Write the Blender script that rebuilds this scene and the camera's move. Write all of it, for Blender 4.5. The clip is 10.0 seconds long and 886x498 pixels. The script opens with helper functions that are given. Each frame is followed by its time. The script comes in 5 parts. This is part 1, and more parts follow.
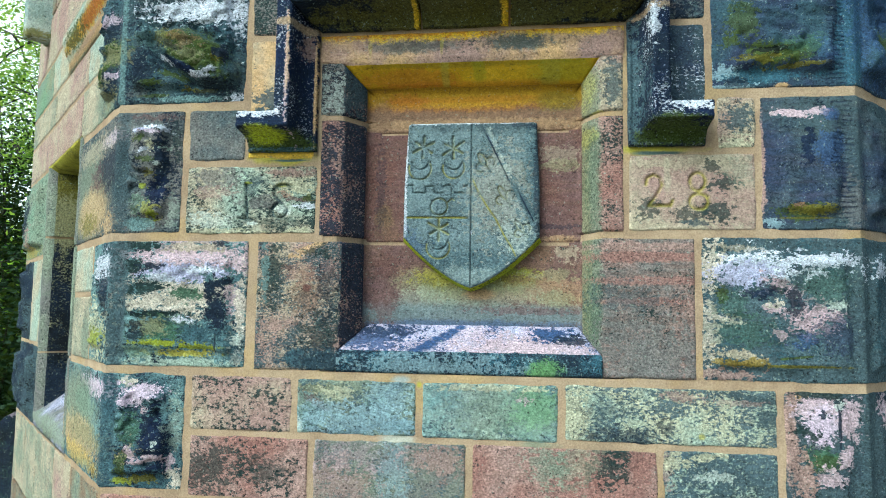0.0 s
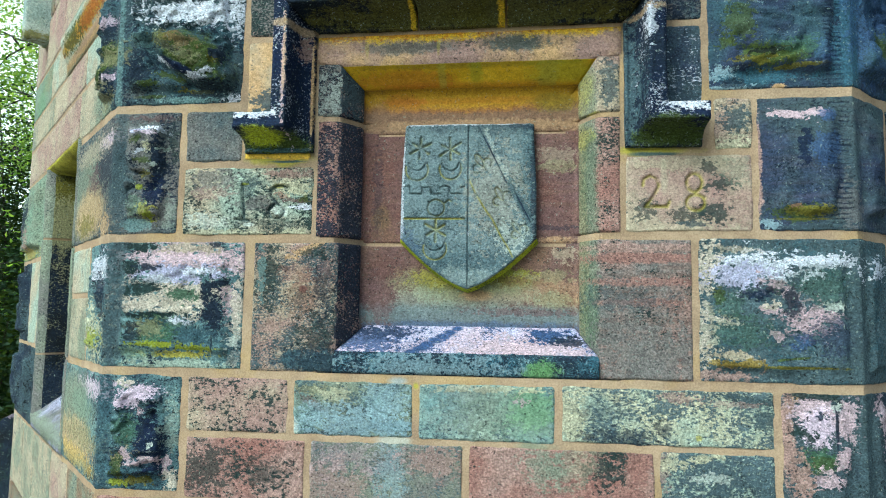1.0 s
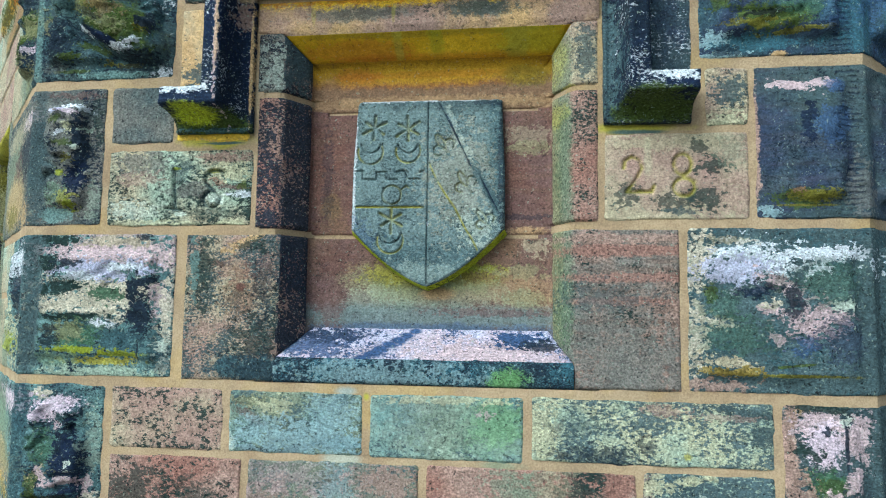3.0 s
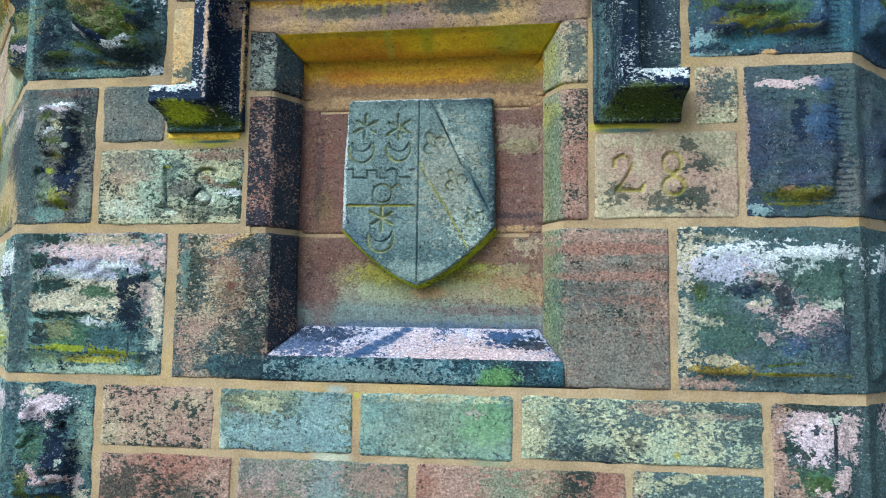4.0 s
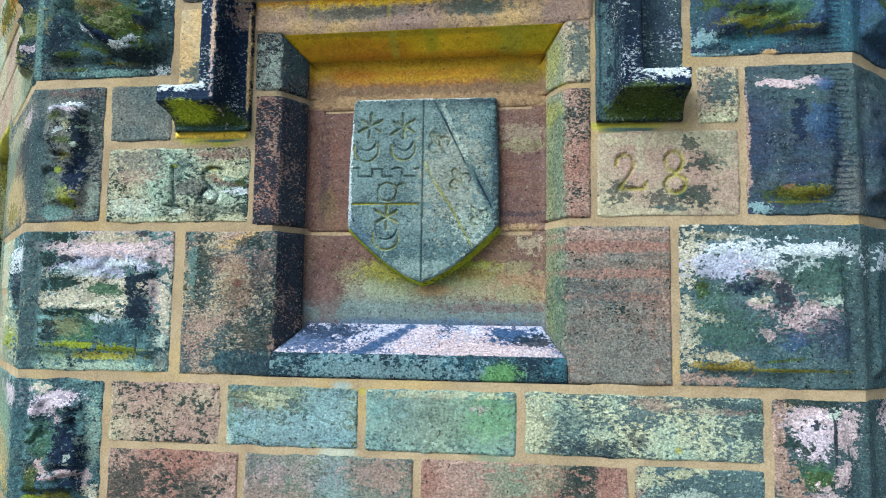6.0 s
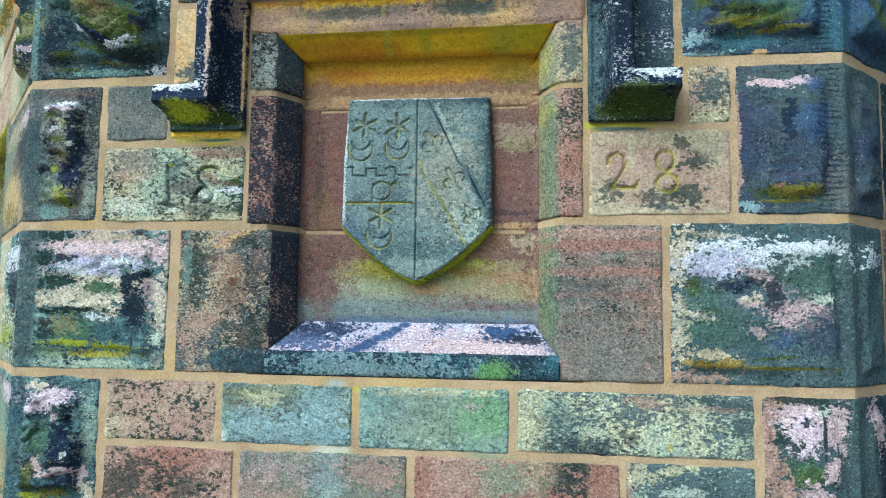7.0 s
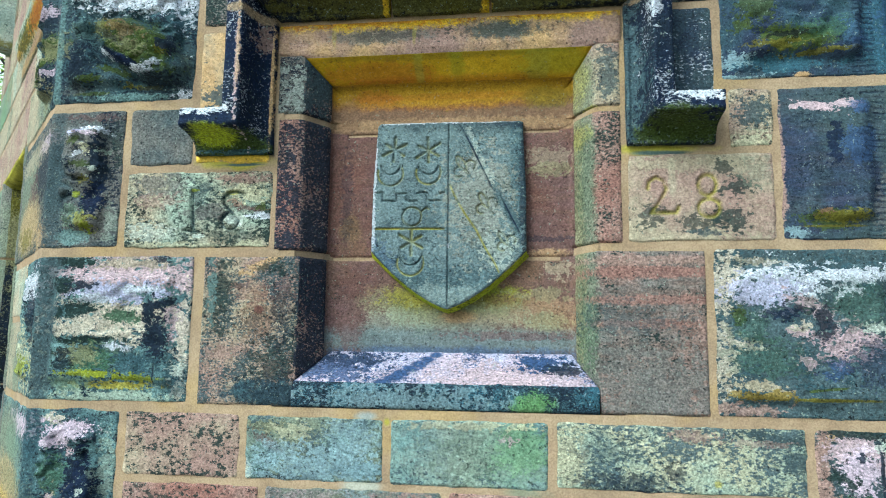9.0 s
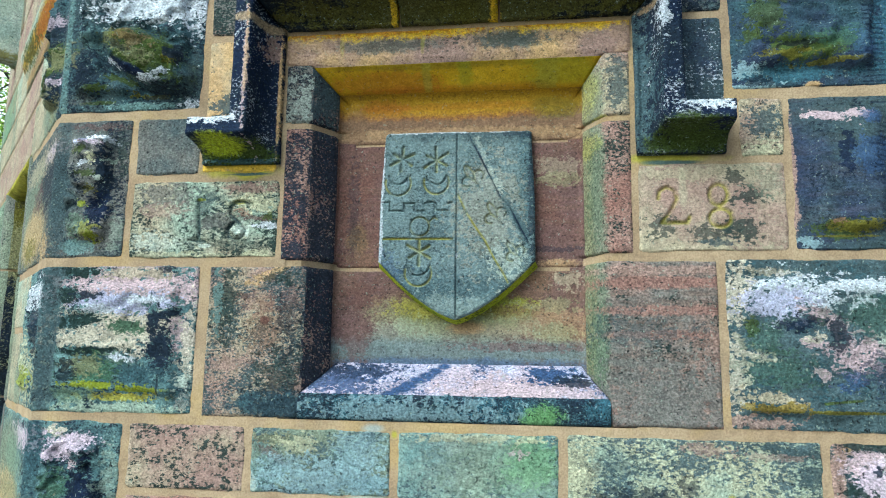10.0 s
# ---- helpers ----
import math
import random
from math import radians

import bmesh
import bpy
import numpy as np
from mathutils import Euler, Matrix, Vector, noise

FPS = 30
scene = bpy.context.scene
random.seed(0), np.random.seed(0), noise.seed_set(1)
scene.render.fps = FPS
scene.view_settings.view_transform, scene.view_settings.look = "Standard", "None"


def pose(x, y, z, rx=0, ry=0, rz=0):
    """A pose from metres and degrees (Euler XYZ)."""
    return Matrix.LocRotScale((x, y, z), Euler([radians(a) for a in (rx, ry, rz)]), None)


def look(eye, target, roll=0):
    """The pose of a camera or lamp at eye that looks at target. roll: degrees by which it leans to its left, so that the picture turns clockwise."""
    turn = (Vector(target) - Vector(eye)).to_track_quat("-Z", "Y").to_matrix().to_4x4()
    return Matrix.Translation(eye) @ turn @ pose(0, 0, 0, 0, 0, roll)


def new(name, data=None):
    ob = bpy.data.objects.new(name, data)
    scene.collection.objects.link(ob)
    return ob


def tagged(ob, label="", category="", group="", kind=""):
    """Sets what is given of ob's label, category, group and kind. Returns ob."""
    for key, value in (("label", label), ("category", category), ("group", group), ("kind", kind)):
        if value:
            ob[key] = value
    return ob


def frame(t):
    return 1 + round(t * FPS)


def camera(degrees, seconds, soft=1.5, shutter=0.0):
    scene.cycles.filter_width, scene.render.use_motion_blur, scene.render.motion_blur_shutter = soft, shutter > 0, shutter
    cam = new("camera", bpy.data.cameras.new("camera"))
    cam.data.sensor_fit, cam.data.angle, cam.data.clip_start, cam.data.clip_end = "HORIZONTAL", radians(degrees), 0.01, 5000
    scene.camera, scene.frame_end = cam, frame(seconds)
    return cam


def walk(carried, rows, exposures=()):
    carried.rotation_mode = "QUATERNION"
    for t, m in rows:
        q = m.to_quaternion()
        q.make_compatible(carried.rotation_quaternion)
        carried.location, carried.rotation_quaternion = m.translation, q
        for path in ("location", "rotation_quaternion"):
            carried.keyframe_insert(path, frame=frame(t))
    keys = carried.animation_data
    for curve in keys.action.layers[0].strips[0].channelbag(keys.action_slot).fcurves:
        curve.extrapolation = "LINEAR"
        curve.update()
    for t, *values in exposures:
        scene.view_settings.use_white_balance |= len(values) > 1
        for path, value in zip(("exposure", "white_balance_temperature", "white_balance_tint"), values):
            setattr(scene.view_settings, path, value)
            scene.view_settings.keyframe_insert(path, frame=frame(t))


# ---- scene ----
cam = camera(65.5, 10.0, soft=1.0)
PATH = [
    (0, (0.005, -0.003, 1.632), (-0.251, 1.973, 1.806), 0.8),
    (0.5, (0.002, -0.008, 1.63), (-0.255, 1.967, 1.809), 0.8),
    (1, (0.013, 0.0, 1.63), (-0.244, 1.975, 1.81), 0.8),
    (1.5, (0.026, 0.044, 1.629), (-0.232, 2.019, 1.811), 0.8),
    (2, (0.043, 0.11, 1.636), (-0.216, 2.085, 1.813), 0.7),
    (2.5, (0.065, 0.159, 1.634), (-0.197, 2.134, 1.812), 0.7),
    (3, (0.084, 0.198, 1.632), (-0.18, 2.172, 1.812), 0.7),
    (4.5, (0.104, 0.2, 1.633), (-0.158, 2.175, 1.806), 0.7),
    (5, (0.094, 0.191, 1.632), (-0.168, 2.167, 1.805), 0.7),
    (5.5, (0.092, 0.187, 1.629), (-0.172, 2.162, 1.805), 0.7),
    (7, (0.112, 0.176, 1.624), (-0.153, 2.15, 1.798), 0.7),
    (7.5, (0.104, 0.18, 1.624), (-0.16, 2.155, 1.798), 0.7),
    (8, (0.086, 0.188, 1.625), (-0.177, 2.164, 1.796), 0.7),
    (8.5, (0.064, 0.201, 1.623), (-0.201, 2.172, 1.831), 0.8),
    (9, (0.04, 0.211, 1.621), (-0.225, 2.176, 1.882), 0.7),
    (9.5, (0.026, 0.218, 1.62), (-0.238, 2.178, 1.916), 0.7),
    (10, (0.022, 0.223, 1.613), (-0.243, 2.182, 1.917), 0.8),
]
walk(cam, [(t, look(eye, target, roll)) for t, eye, target, roll in PATH], [(0, 0.56, 4860, -13), (1.5, 0.51, 4860, -13), (3, 0.48, 4860, -13), (4.5, 0.52, 4860, -13), (5.5, 0.58, 4860, -13), (7, 0.58, 4860, -13), (10, 0.56, 4860, -13)])

# ---- world, sun, exposure ----
world = bpy.data.worlds.new("overcast_sky")
scene.world = world
world.use_nodes = True
wn, wl = world.node_tree.nodes, world.node_tree.links
sky = wn.new("ShaderNodeTexSky")
sky.sky_type, sky.sun_disc = "NISHITA", False
SUN_DIR = Vector((-0.46, -0.64, 0.66)).normalized()
sky.sun_elevation = math.asin(SUN_DIR.z)
sky.sun_rotation = math.atan2(SUN_DIR.x, SUN_DIR.y)
sky.air_density, sky.dust_density, sky.ozone_density = 1.0, 9.0, 1.0
wl.new(sky.outputs[0], wn["Background"].inputs[0])
wn["Background"].inputs[1].default_value = 0.15
sun = new("sun", bpy.data.lights.new("sun", "SUN"))
sun.data.energy, sun.data.angle, sun.data.color = 1.3, radians(40), (1.0, 0.98, 0.94)
sun.matrix_world = look((0, 0, 12), Vector((0, 0, 12)) - SUN_DIR)

# ---- plan of the tower ----
FACE = 1.545                      # the front face stands at this y
SL, SR = -1.005, 0.695            # its two arrises
LEN_L, LEN_R = 1.575, 1.70        # lengths of the two canted faces
Q = math.sqrt(0.5)
MITRE = math.tan(radians(22.5))


def run(s, out=0.0, z=0.0):
    """Point on the tower's skin: s runs along the front face as x, and past the arrises round the canted faces."""
    if s < SL:
        d = SL - s
        return Vector((SL - Q * d - Q * out, FACE + Q * d - Q * out, z))
    if s > SR:
        d = s - SR
        return Vector((SR + Q * d + Q * out, FACE + Q * d - Q * out, z))
    return Vector((s, FACE - out, z))


def run_normal(s):
    if abs(s - SL) < 1e-6:
        return Vector((-MITRE, -1, 0))
    if abs(s - SR) < 1e-6:
        return Vector((MITRE, -1, 0))
    if s < SL:
        return Vector((-Q, -Q, 0))
    if s > SR:
        return Vector((Q, -Q, 0))
    return Vector((0, -1, 0))


# ---- materials ----
def lin(r, g, b):
    return tuple((c / 255 / 12.92) if c <= 10 else ((c / 255 + 0.055) / 1.055) ** 2.4 for c in (r, g, b)) + (1.0,)


C = {
    "pink": lin(154, 126, 116), "rose": lin(142, 104, 94), "plum": lin(104, 80, 78), "tan": lin(190, 156, 112),
    "cream": lin(184, 178, 148), "buff": lin(170, 156, 132), "grey": lin(112, 108, 104), "slate": lin(72, 84, 88),
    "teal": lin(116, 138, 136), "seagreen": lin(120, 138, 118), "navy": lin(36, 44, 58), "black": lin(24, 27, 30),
    "crust": lin(44, 57, 55), "white": lin(200, 200, 208), "lilac": lin(192, 172, 184), "ice": lin(150, 169, 175),
    "lime": lin(112, 146, 92), "olive": lin(104, 98, 36), "moss": lin(70, 80, 34), "yellow": lin(164, 154, 54),
    "gold": lin(208, 170, 30), "amber": lin(198, 158, 18), "orange": lin(168, 96, 34), "pale": lin(154, 164, 148), "brown": lin(122, 96, 76),
}
C.update({
    "mortar": lin(168, 144, 116), "steel": lin(106, 118, 120), "acid": lin(138, 144, 34), "midnight": lin(54, 62, 84), "chalk": lin(190, 194, 182),
    "shell": lin(184, 160, 164), "maroon": lin(106, 75, 67), "khaki": lin(136, 131, 98), "fern": lin(72, 96, 74),
    "wan": lin(126, 131, 112), "sea": lin(66, 86, 94), "blue": lin(62, 80, 116), "marine": lin(68, 98, 112), "frost": lin(176, 172, 196),
    "ink": lin(28, 37, 62), "dusk": lin(84, 97, 102), "oatmeal": lin(192, 180, 162), "rust": lin(146, 84, 32), "bronze": lin(168, 130, 26), "lemon": lin(176, 182, 42),
})


class Paint:
    """Small node-graph writer for the stone materials."""

    def __init__(self, name, rough=0.88):
        self.m = bpy.data.materials.new(name)
        self.m.use_nodes = True
        self.n, self.l = self.m.node_tree.nodes, self.m.node_tree.links
        self.bsdf = self.n["Principled BSDF"]
        self.bsdf.inputs["Roughness"].default_value = rough
        self.bsdf.inputs["Specular IOR Level"].default_value = 0.1
        self.pos = self.n.new("ShaderNodeNewGeometry").outputs["Position"]

    def put(self, value, socket):
        if isinstance(value, (int, float, tuple, Vector)):
            socket.default_value = value
        else:
            self.l.new(value, socket)

    def vec(self, op, a, b):
        k = self.n.new("ShaderNodeVectorMath")
        k.operation = op
        self.put(a, k.inputs[0])
        self.put(b, k.inputs[1])
        return k.outputs["Value"] if op in ("LENGTH", "DISTANCE", "DOT_PRODUCT") else k.outputs["Vector"]

    def math(self, op, a, b=0.0):
        k = self.n.new("ShaderNodeMath")
        k.operation = op
        self.put(a, k.inputs[0])
        self.put(b, k.inputs[1])
        return k.outputs[0]

    def noise(self, p, scale, detail=4.0, rough=0.6):
        k = self.n.new("ShaderNodeTexNoise")
        self.put(p, k.inputs["Vector"])
        k.inputs["Scale"].default_value, k.inputs["Detail"].default_value, k.inputs["Roughness"].default_value = scale, detail, rough
        return k.outputs[0]

    def step(self, v, lo, hi, a=0.0, b=1.0):
        k = self.n.new("ShaderNodeMapRange")
        k.interpolation_type = "SMOOTHSTEP"
        self.put(v, k.inputs["Value"])
        for name, value in (("From Min", lo), ("From Max", hi), ("To Min", a), ("To Max", b)):
            k.inputs[name].default_value = value
        return k.outputs[0]

    def mix(self, fac, a, b, mode="MIX"):
        k = self.n.new("ShaderNodeMix")
        k.data_type, k.blend_type = "RGBA", mode
        self.put(fac, k.inputs["Factor"])
        self.put(a, k.inputs[6])
        self.put(b, k.inputs[7])
        return k.outputs[2]

    def finish(self, colour, height, depth=0.004):
        self.put(colour, self.bsdf.inputs["Base Color"])
        k = self.n.new("ShaderNodeBump")
        k.inputs["Strength"].default_value, k.inputs["Distance"].default_value = 0.8, depth
        self.l.new(height, k.inputs["Height"])
        self.l.new(k.outputs[0], self.bsdf.inputs["Normal"])
        return self.m


SEED = [0]


def stone_mat(name, a, b, crust=None, amount=0.4, size=60, bands=0.0, patches=(), tooled=0.0, groove=None, bump=0.009, gritty=1.0, comb=None):
    """Weathered sandstone: two body colours, bedding, grain, a speckled crust, and patches of growth, staining or
    painted shade and light.
    A patch: colour, s, z, half width, half height, strength, raggedness and, if it leans, degrees."""
    SEED[0] += 1
    w = Paint(name)
    shift = Vector((SEED[0] * 1.37 % 7, SEED[0] * 2.11 % 5, SEED[0] * 0.73 % 3))
    p = w.vec("ADD", w.pos, shift)
    body = w.mix(w.step(w.noise(p, 7, 5), 0.36, 0.64), C[a], C[b])
    bed = w.noise(w.vec("MULTIPLY", p, Vector((1, 1, 7))), 9, 4)
    if bands:
        body = w.mix(w.step(bed, 0.42, 0.66, 0, bands), body, w.mix(0.5, C["plum"], C["brown"]))
    grain = w.noise(p, 240, 3, 0.7)
    ragged = w.noise(p, 70, 8, 0.74)
    blotch = w.noise(p, 17, 7, 0.62)
    speck = w.noise(w.vec("MULTIPLY", p, Vector((1, 1, 1.5))), 170, 5, 0.75)
    relief = 0.0
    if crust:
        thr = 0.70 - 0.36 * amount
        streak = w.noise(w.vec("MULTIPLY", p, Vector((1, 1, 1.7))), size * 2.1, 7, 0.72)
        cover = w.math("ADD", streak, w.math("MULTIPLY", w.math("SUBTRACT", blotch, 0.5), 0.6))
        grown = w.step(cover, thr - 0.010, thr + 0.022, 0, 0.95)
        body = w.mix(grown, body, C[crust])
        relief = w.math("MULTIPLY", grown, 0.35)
    if patches:
        flaky = w.math("SUBTRACT", w.noise(w.vec("MULTIPLY", w.vec("ADD", p, Vector((2, 7, 4))), Vector((1, 1, 1.7))), 30, 10, 0.74), 0.5)
        clump = w.math("SUBTRACT", w.noise(w.vec("MULTIPLY", w.vec("ADD", p, Vector((1, 4, 6))), Vector((1, 1, 1.3))), 95, 6, 0.66), 0.5)
        lobes = w.math("ADD", w.math("MULTIPLY", flaky, 8.0), w.math("ADD", w.math("MULTIPLY", clump, 8.0), w.math("MULTIPLY", w.math("SUBTRACT", speck, 0.5), 2.0)))
        holes = w.math("SUBTRACT", w.noise(w.vec("MULTIPLY", w.vec("ADD", p, Vector((5, 3, 1))), Vector((1, 1, 1.5))), 62, 7, 0.66), 0.5)
        soft_wob = w.math("SUBTRACT", w.math("ADD", ragged, w.math("ADD", blotch, w.math("MULTIPLY", speck, 0.9))), 1.45)
    for colour, s, z, rs, rz, k, rag, tilt in [(*q, 0.0)[:8] for q in patches]:
        if rs * rz < 1.6e-4 and 0.4 <= rag < 0.7:
            rag = 0.7    # small growths are broken up
        c, k2 = math.cos(radians(tilt)), math.sin(radians(tilt))
        n = run_normal(s)
        along = Vector((-n.y, n.x, 0))
        rel = w.vec("SUBTRACT", w.pos, run(s, 0.01, z))
        du = w.vec("DOT_PRODUCT", rel, (along * c + Vector((0, 0, k2))) / rs)
        dv = w.vec("DOT_PRODUCT", rel, (along * -k2 + Vector((0, 0, c))) / rz)
        dn = w.vec("DOT_PRODUCT", rel, n / 0.3)
        d = w.math("SQRT", w.math("ADD", w.math("MULTIPLY", du, du), w.math("ADD", w.math("MULTIPLY", dv, dv), w.math("MULTIPLY", dn, dn))))
        if rag >= 0.4:
            v = w.math("ADD", w.math("SUBTRACT", 1.15, d), w.math("MULTIPLY", lobes, rag))
            mask = w.math("MULTIPLY", w.step(v, -0.01, 0.05, 0, k), w.step(w.math("ADD", holes, w.math("MULTIPLY", v, 0.22)), -0.005, 0.02))
            relief = w.math("ADD", relief, w.math("MULTIPLY", mask, 0.22))
        else:
            v = w.math("ADD", w.math("SUBTRACT", 1.0, d), w.math("MULTIPLY", soft_wob, 5.2 * rag))
            mask = w.step(v, 0.0, 0.12 + 0.9 * (0.6 - rag), 0, k)
        body = w.mix(mask, body, C[colour])
    if groove:
        at = w.n.new("ShaderNodeAttribute")
        at.attribute_name = "groove"
        fac = w.math("MULTIPLY", at.outputs["Fac"], w.step(blotch, 0.36, 0.58))
        body = w.mix(fac, body, C[groove])
    body = w.mix(1.0, body, w.step(grain, 0.34, 0.66, 1 - 0.30 * gritty, 1 + 0.32 * gritty), "MULTIPLY")
    body = w.mix(1.0, body, w.step(speck, 0.36, 0.64, 1 - 0.30 * gritty, 1 + 0.32 * gritty), "MULTIPLY")
    body = w.mix(1.0, body, w.step(ragged, 0.28, 0.72, 0.82, 1.20), "MULTIPLY")
    # pits: hollows in the bump, the shade inside them painted black
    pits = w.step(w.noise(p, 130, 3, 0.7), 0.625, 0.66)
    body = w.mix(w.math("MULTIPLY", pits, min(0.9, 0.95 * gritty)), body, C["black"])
    flecks = w.step(w.noise(w.vec("ADD", p, Vector((3, 1, 2))), 150, 3, 0.7), 0.64, 0.67)
    body = w.mix(w.math("MULTIPLY", flecks, 0.7 * gritty), body, C["pale"])
    height = w.math("ADD", w.math("MULTIPLY", grain, 0.35), w.math("SUBTRACT", w.math("ADD", ragged, w.math("MULTIPLY", bed, 0.4)), w.math("MULTIPLY", pits, 0.5)))
    height = w.math("ADD", height, relief)
    if comb:
        # a drafted margin with chisel strokes across it: where along the wall, and half its width
        n = run_normal(comb[0])
        off = w.math("ABSOLUTE", w.vec("DOT_PRODUCT", w.vec("SUBTRACT", w.pos, run(comb[0], 0.0, 0.0)), Vector((-n.y, n.x, 0))))
        k = w.n.new("ShaderNodeTexWave")
        k.bands_direction, k.inputs["Scale"].default_value, k.inputs["Distortion"].default_value, k.inputs["Detail"].default_value = "Z", 30, 5.0, 3.0
        w.l.new(p, k.inputs["Vector"])
        stroke = w.math("MULTIPLY", w.step(off, comb[1] * 0.75, comb[1] * 1.1, 1.0, 0.0), w.math("MULTIPLY", w.step(k.outputs["Fac"], 0.35, 0.15), w.step(blotch, 0.40, 0.55)))
        body = w.mix(w.math("MULTIPLY", stroke, 0.55), body, C["ink"])
        height = w.math("SUBTRACT", height, w.math("MULTIPLY", stroke, 0.8))
    if tooled:
        k = w.n.new("ShaderNodeTexWave")
        k.bands_direction, k.inputs["Scale"].default_value, k.inputs["Distortion"].default_value = "Z", 55, 3.0
        w.l.new(p, k.inputs["Vector"])
        height = w.math("ADD", height, w.math("MULTIPLY", k.outputs["Fac"], tooled))
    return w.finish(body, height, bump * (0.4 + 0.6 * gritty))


def mortar_mat():
    w = Paint("lime_mortar", 0.95)
    n1, n2 = w.noise(w.pos, 12, 6), w.noise(w.pos, 300, 3, 0.7)
    c = w.mix(w.step(n1, 0.35, 0.65), C["mortar"], lin(150, 126, 100))
    c = w.mix(w.step(w.noise(w.pos, 5, 4), 0.55, 0.72, 0, 0.4), c, lin(176, 146, 84))
    c = w.mix(w.step(w.noise(w.pos, 8, 6), 0.52, 0.70, 0, 0.5), c, lin(132, 112, 92))
    for colour, s, z, rs, rz in (("chalk", -0.295, 1.340, 0.05, 0.014), ("ice", -0.285, 1.472, 0.03, 0.012), ("yellow", -0.245, 1.462, 0.01, 0.012), ("yellow", -0.58, 1.985, 0.12, 0.02), ("yellow", 0.28, 1.990, 0.12, 0.013), ("seagreen", 0.02, 1.34, 0.06, 0.012), ("sea", 0.292, 1.983, 0.075, 0.006), ("sea", -0.565, 1.978, 0.07, 0.0035)):
        d = w.vec("LENGTH", w.vec("DIVIDE", w.vec("SUBTRACT", w.pos, run(s, 0, z)), Vector((rs, 0.5, rz))), (0, 0, 0))
        c = w.mix(w.step(w.math("ADD", w.math("SUBTRACT", 1.0, d), w.math("MULTIPLY", w.math("SUBTRACT", n1, 0.5), 2.0)), 0.0, 0.7, 0, 0.9 if colour in ("yellow", "sea") else 0.55), c, C[colour])
    c = w.mix(1.0, c, w.step(n2, 0.25, 0.75, 0.75, 1.2), "MULTIPLY")
    c = w.mix(w.step(w.noise(w.pos, 70, 5, 0.7), 0.66, 0.76, 0, 0.5), c, C["crust"])
    return w.finish(c, w.math("ADD", n2, w.noise(w.pos, 60, 5)), 0.003)


MORTAR = mortar_mat()


# ---- mesh helpers ----
def mesh_object(name, verts, faces, mat, parent=None, label="", smooth=True):
    me = bpy.data.meshes.new(name)
    me.from_pydata([tuple(v) for v in verts], [], faces)
    if smooth:
        me.polygons.foreach_set("use_smooth", [True] * len(me.polygons))
    me.materials.append(mat)
    ob = new(name, me)
    ob.parent = parent
    if label:
        ob["label"] = label
    return ob


def part(name, bm, mat, parent=None, label="", smooth=False):
    me = bpy.data.meshes.new(name)
    bm.to_mesh(me)
    bm.free()
    if smooth:
        me.polygons.foreach_set("use_smooth", [True] * len(me.polygons))
    me.materials.append(mat)
    ob = new(name, me)
    ob.parent = parent
    if label:
        ob["label"] = label
    return ob


def fractal(x, y, z, octaves=5):
    return noise.fractal((x, y, z), 0.9, 2.0, octaves)


def craggy(x, y, z):
    return noise.fractal((x, y, z), 0.42, 2.1, 6)


def skin(name, place, av, bv, lift, mat, parent, skirt=0.03, label=""):
    """A worked stone: a grid over parameters av x bv, lifted along the normal that place() gives, with sides going back into the wall."""
    na, nb = len(av), len(bv)
    verts, faces, grooves = [], [], []
    for b in bv:
        for a in av:
            p, n = place(a, b)
            h = lift(a, b)
            g = 0.0
            if isinstance(h, tuple):
                h, g = h
            verts.append(p + n * h)
            grooves.append(g)
    for j in range(nb - 1):
        for i in range(na - 1):
            k = j * na + i
            faces.append((k, k + 1, k + na + 1, k + na))
    ring = [(i, 0) for i in range(na)] + [(na - 1, j) for j in range(1, nb)] + [(i, nb - 1) for i in range(na - 2, -1, -1)] + [(0, j) for j in range(nb - 2, 0, -1)]
    base = len(verts)
    for i, j in ring:
        p, n = place(av[i], bv[j])
        verts.append(p - n * skirt)
        grooves.append(0.0)
    m = len(ring)
    for q in range(m):
        i, j = ring[q]
        i2, j2 = ring[(q + 1) % m]
        faces.append((j2 * na + i2, j * na + i, base + q, base + (q + 1) % m))
    ob = mesh_object(name, verts, faces, mat, parent, label)
    flat = len(faces) - m
    ob.data.polygons.foreach_set("use_smooth", [i < flat for i in range(len(faces))])
    if any(grooves):
        at = ob.data.attributes.new("groove", "FLOAT", "POINT")
        at.data.foreach_set("value", grooves)
    return ob


def spread(lo, hi, step, marks=()):
    """Even values from lo to hi, denser at the two ends, with the marks among them."""
    n = max(2, round((hi - lo) / step))
    vals = {lo, hi, lo + 0.003, hi - 0.003, lo + 0.0065, hi - 0.0065, lo + 0.011, hi - 0.011}
    vals |= {lo + (hi - lo) * i / n for i in range(n + 1)}
    vals = sorted(v for v in vals if lo <= v <= hi)
    keep = []
    for v in vals:
        if not keep or v - keep[-1] > 0.002 or v == hi:
            keep.append(v)
    for mk in marks:
        if lo < mk < hi:
            keep = [v for v in keep if abs(v - mk) > step * 0.4 or v in (lo, hi)] + [mk]
    return sorted(keep)


def ease(x):
    x = min(1.0, max(0.0, x))
    return x * x * (3 - 2 * x)


COUNT = [0]


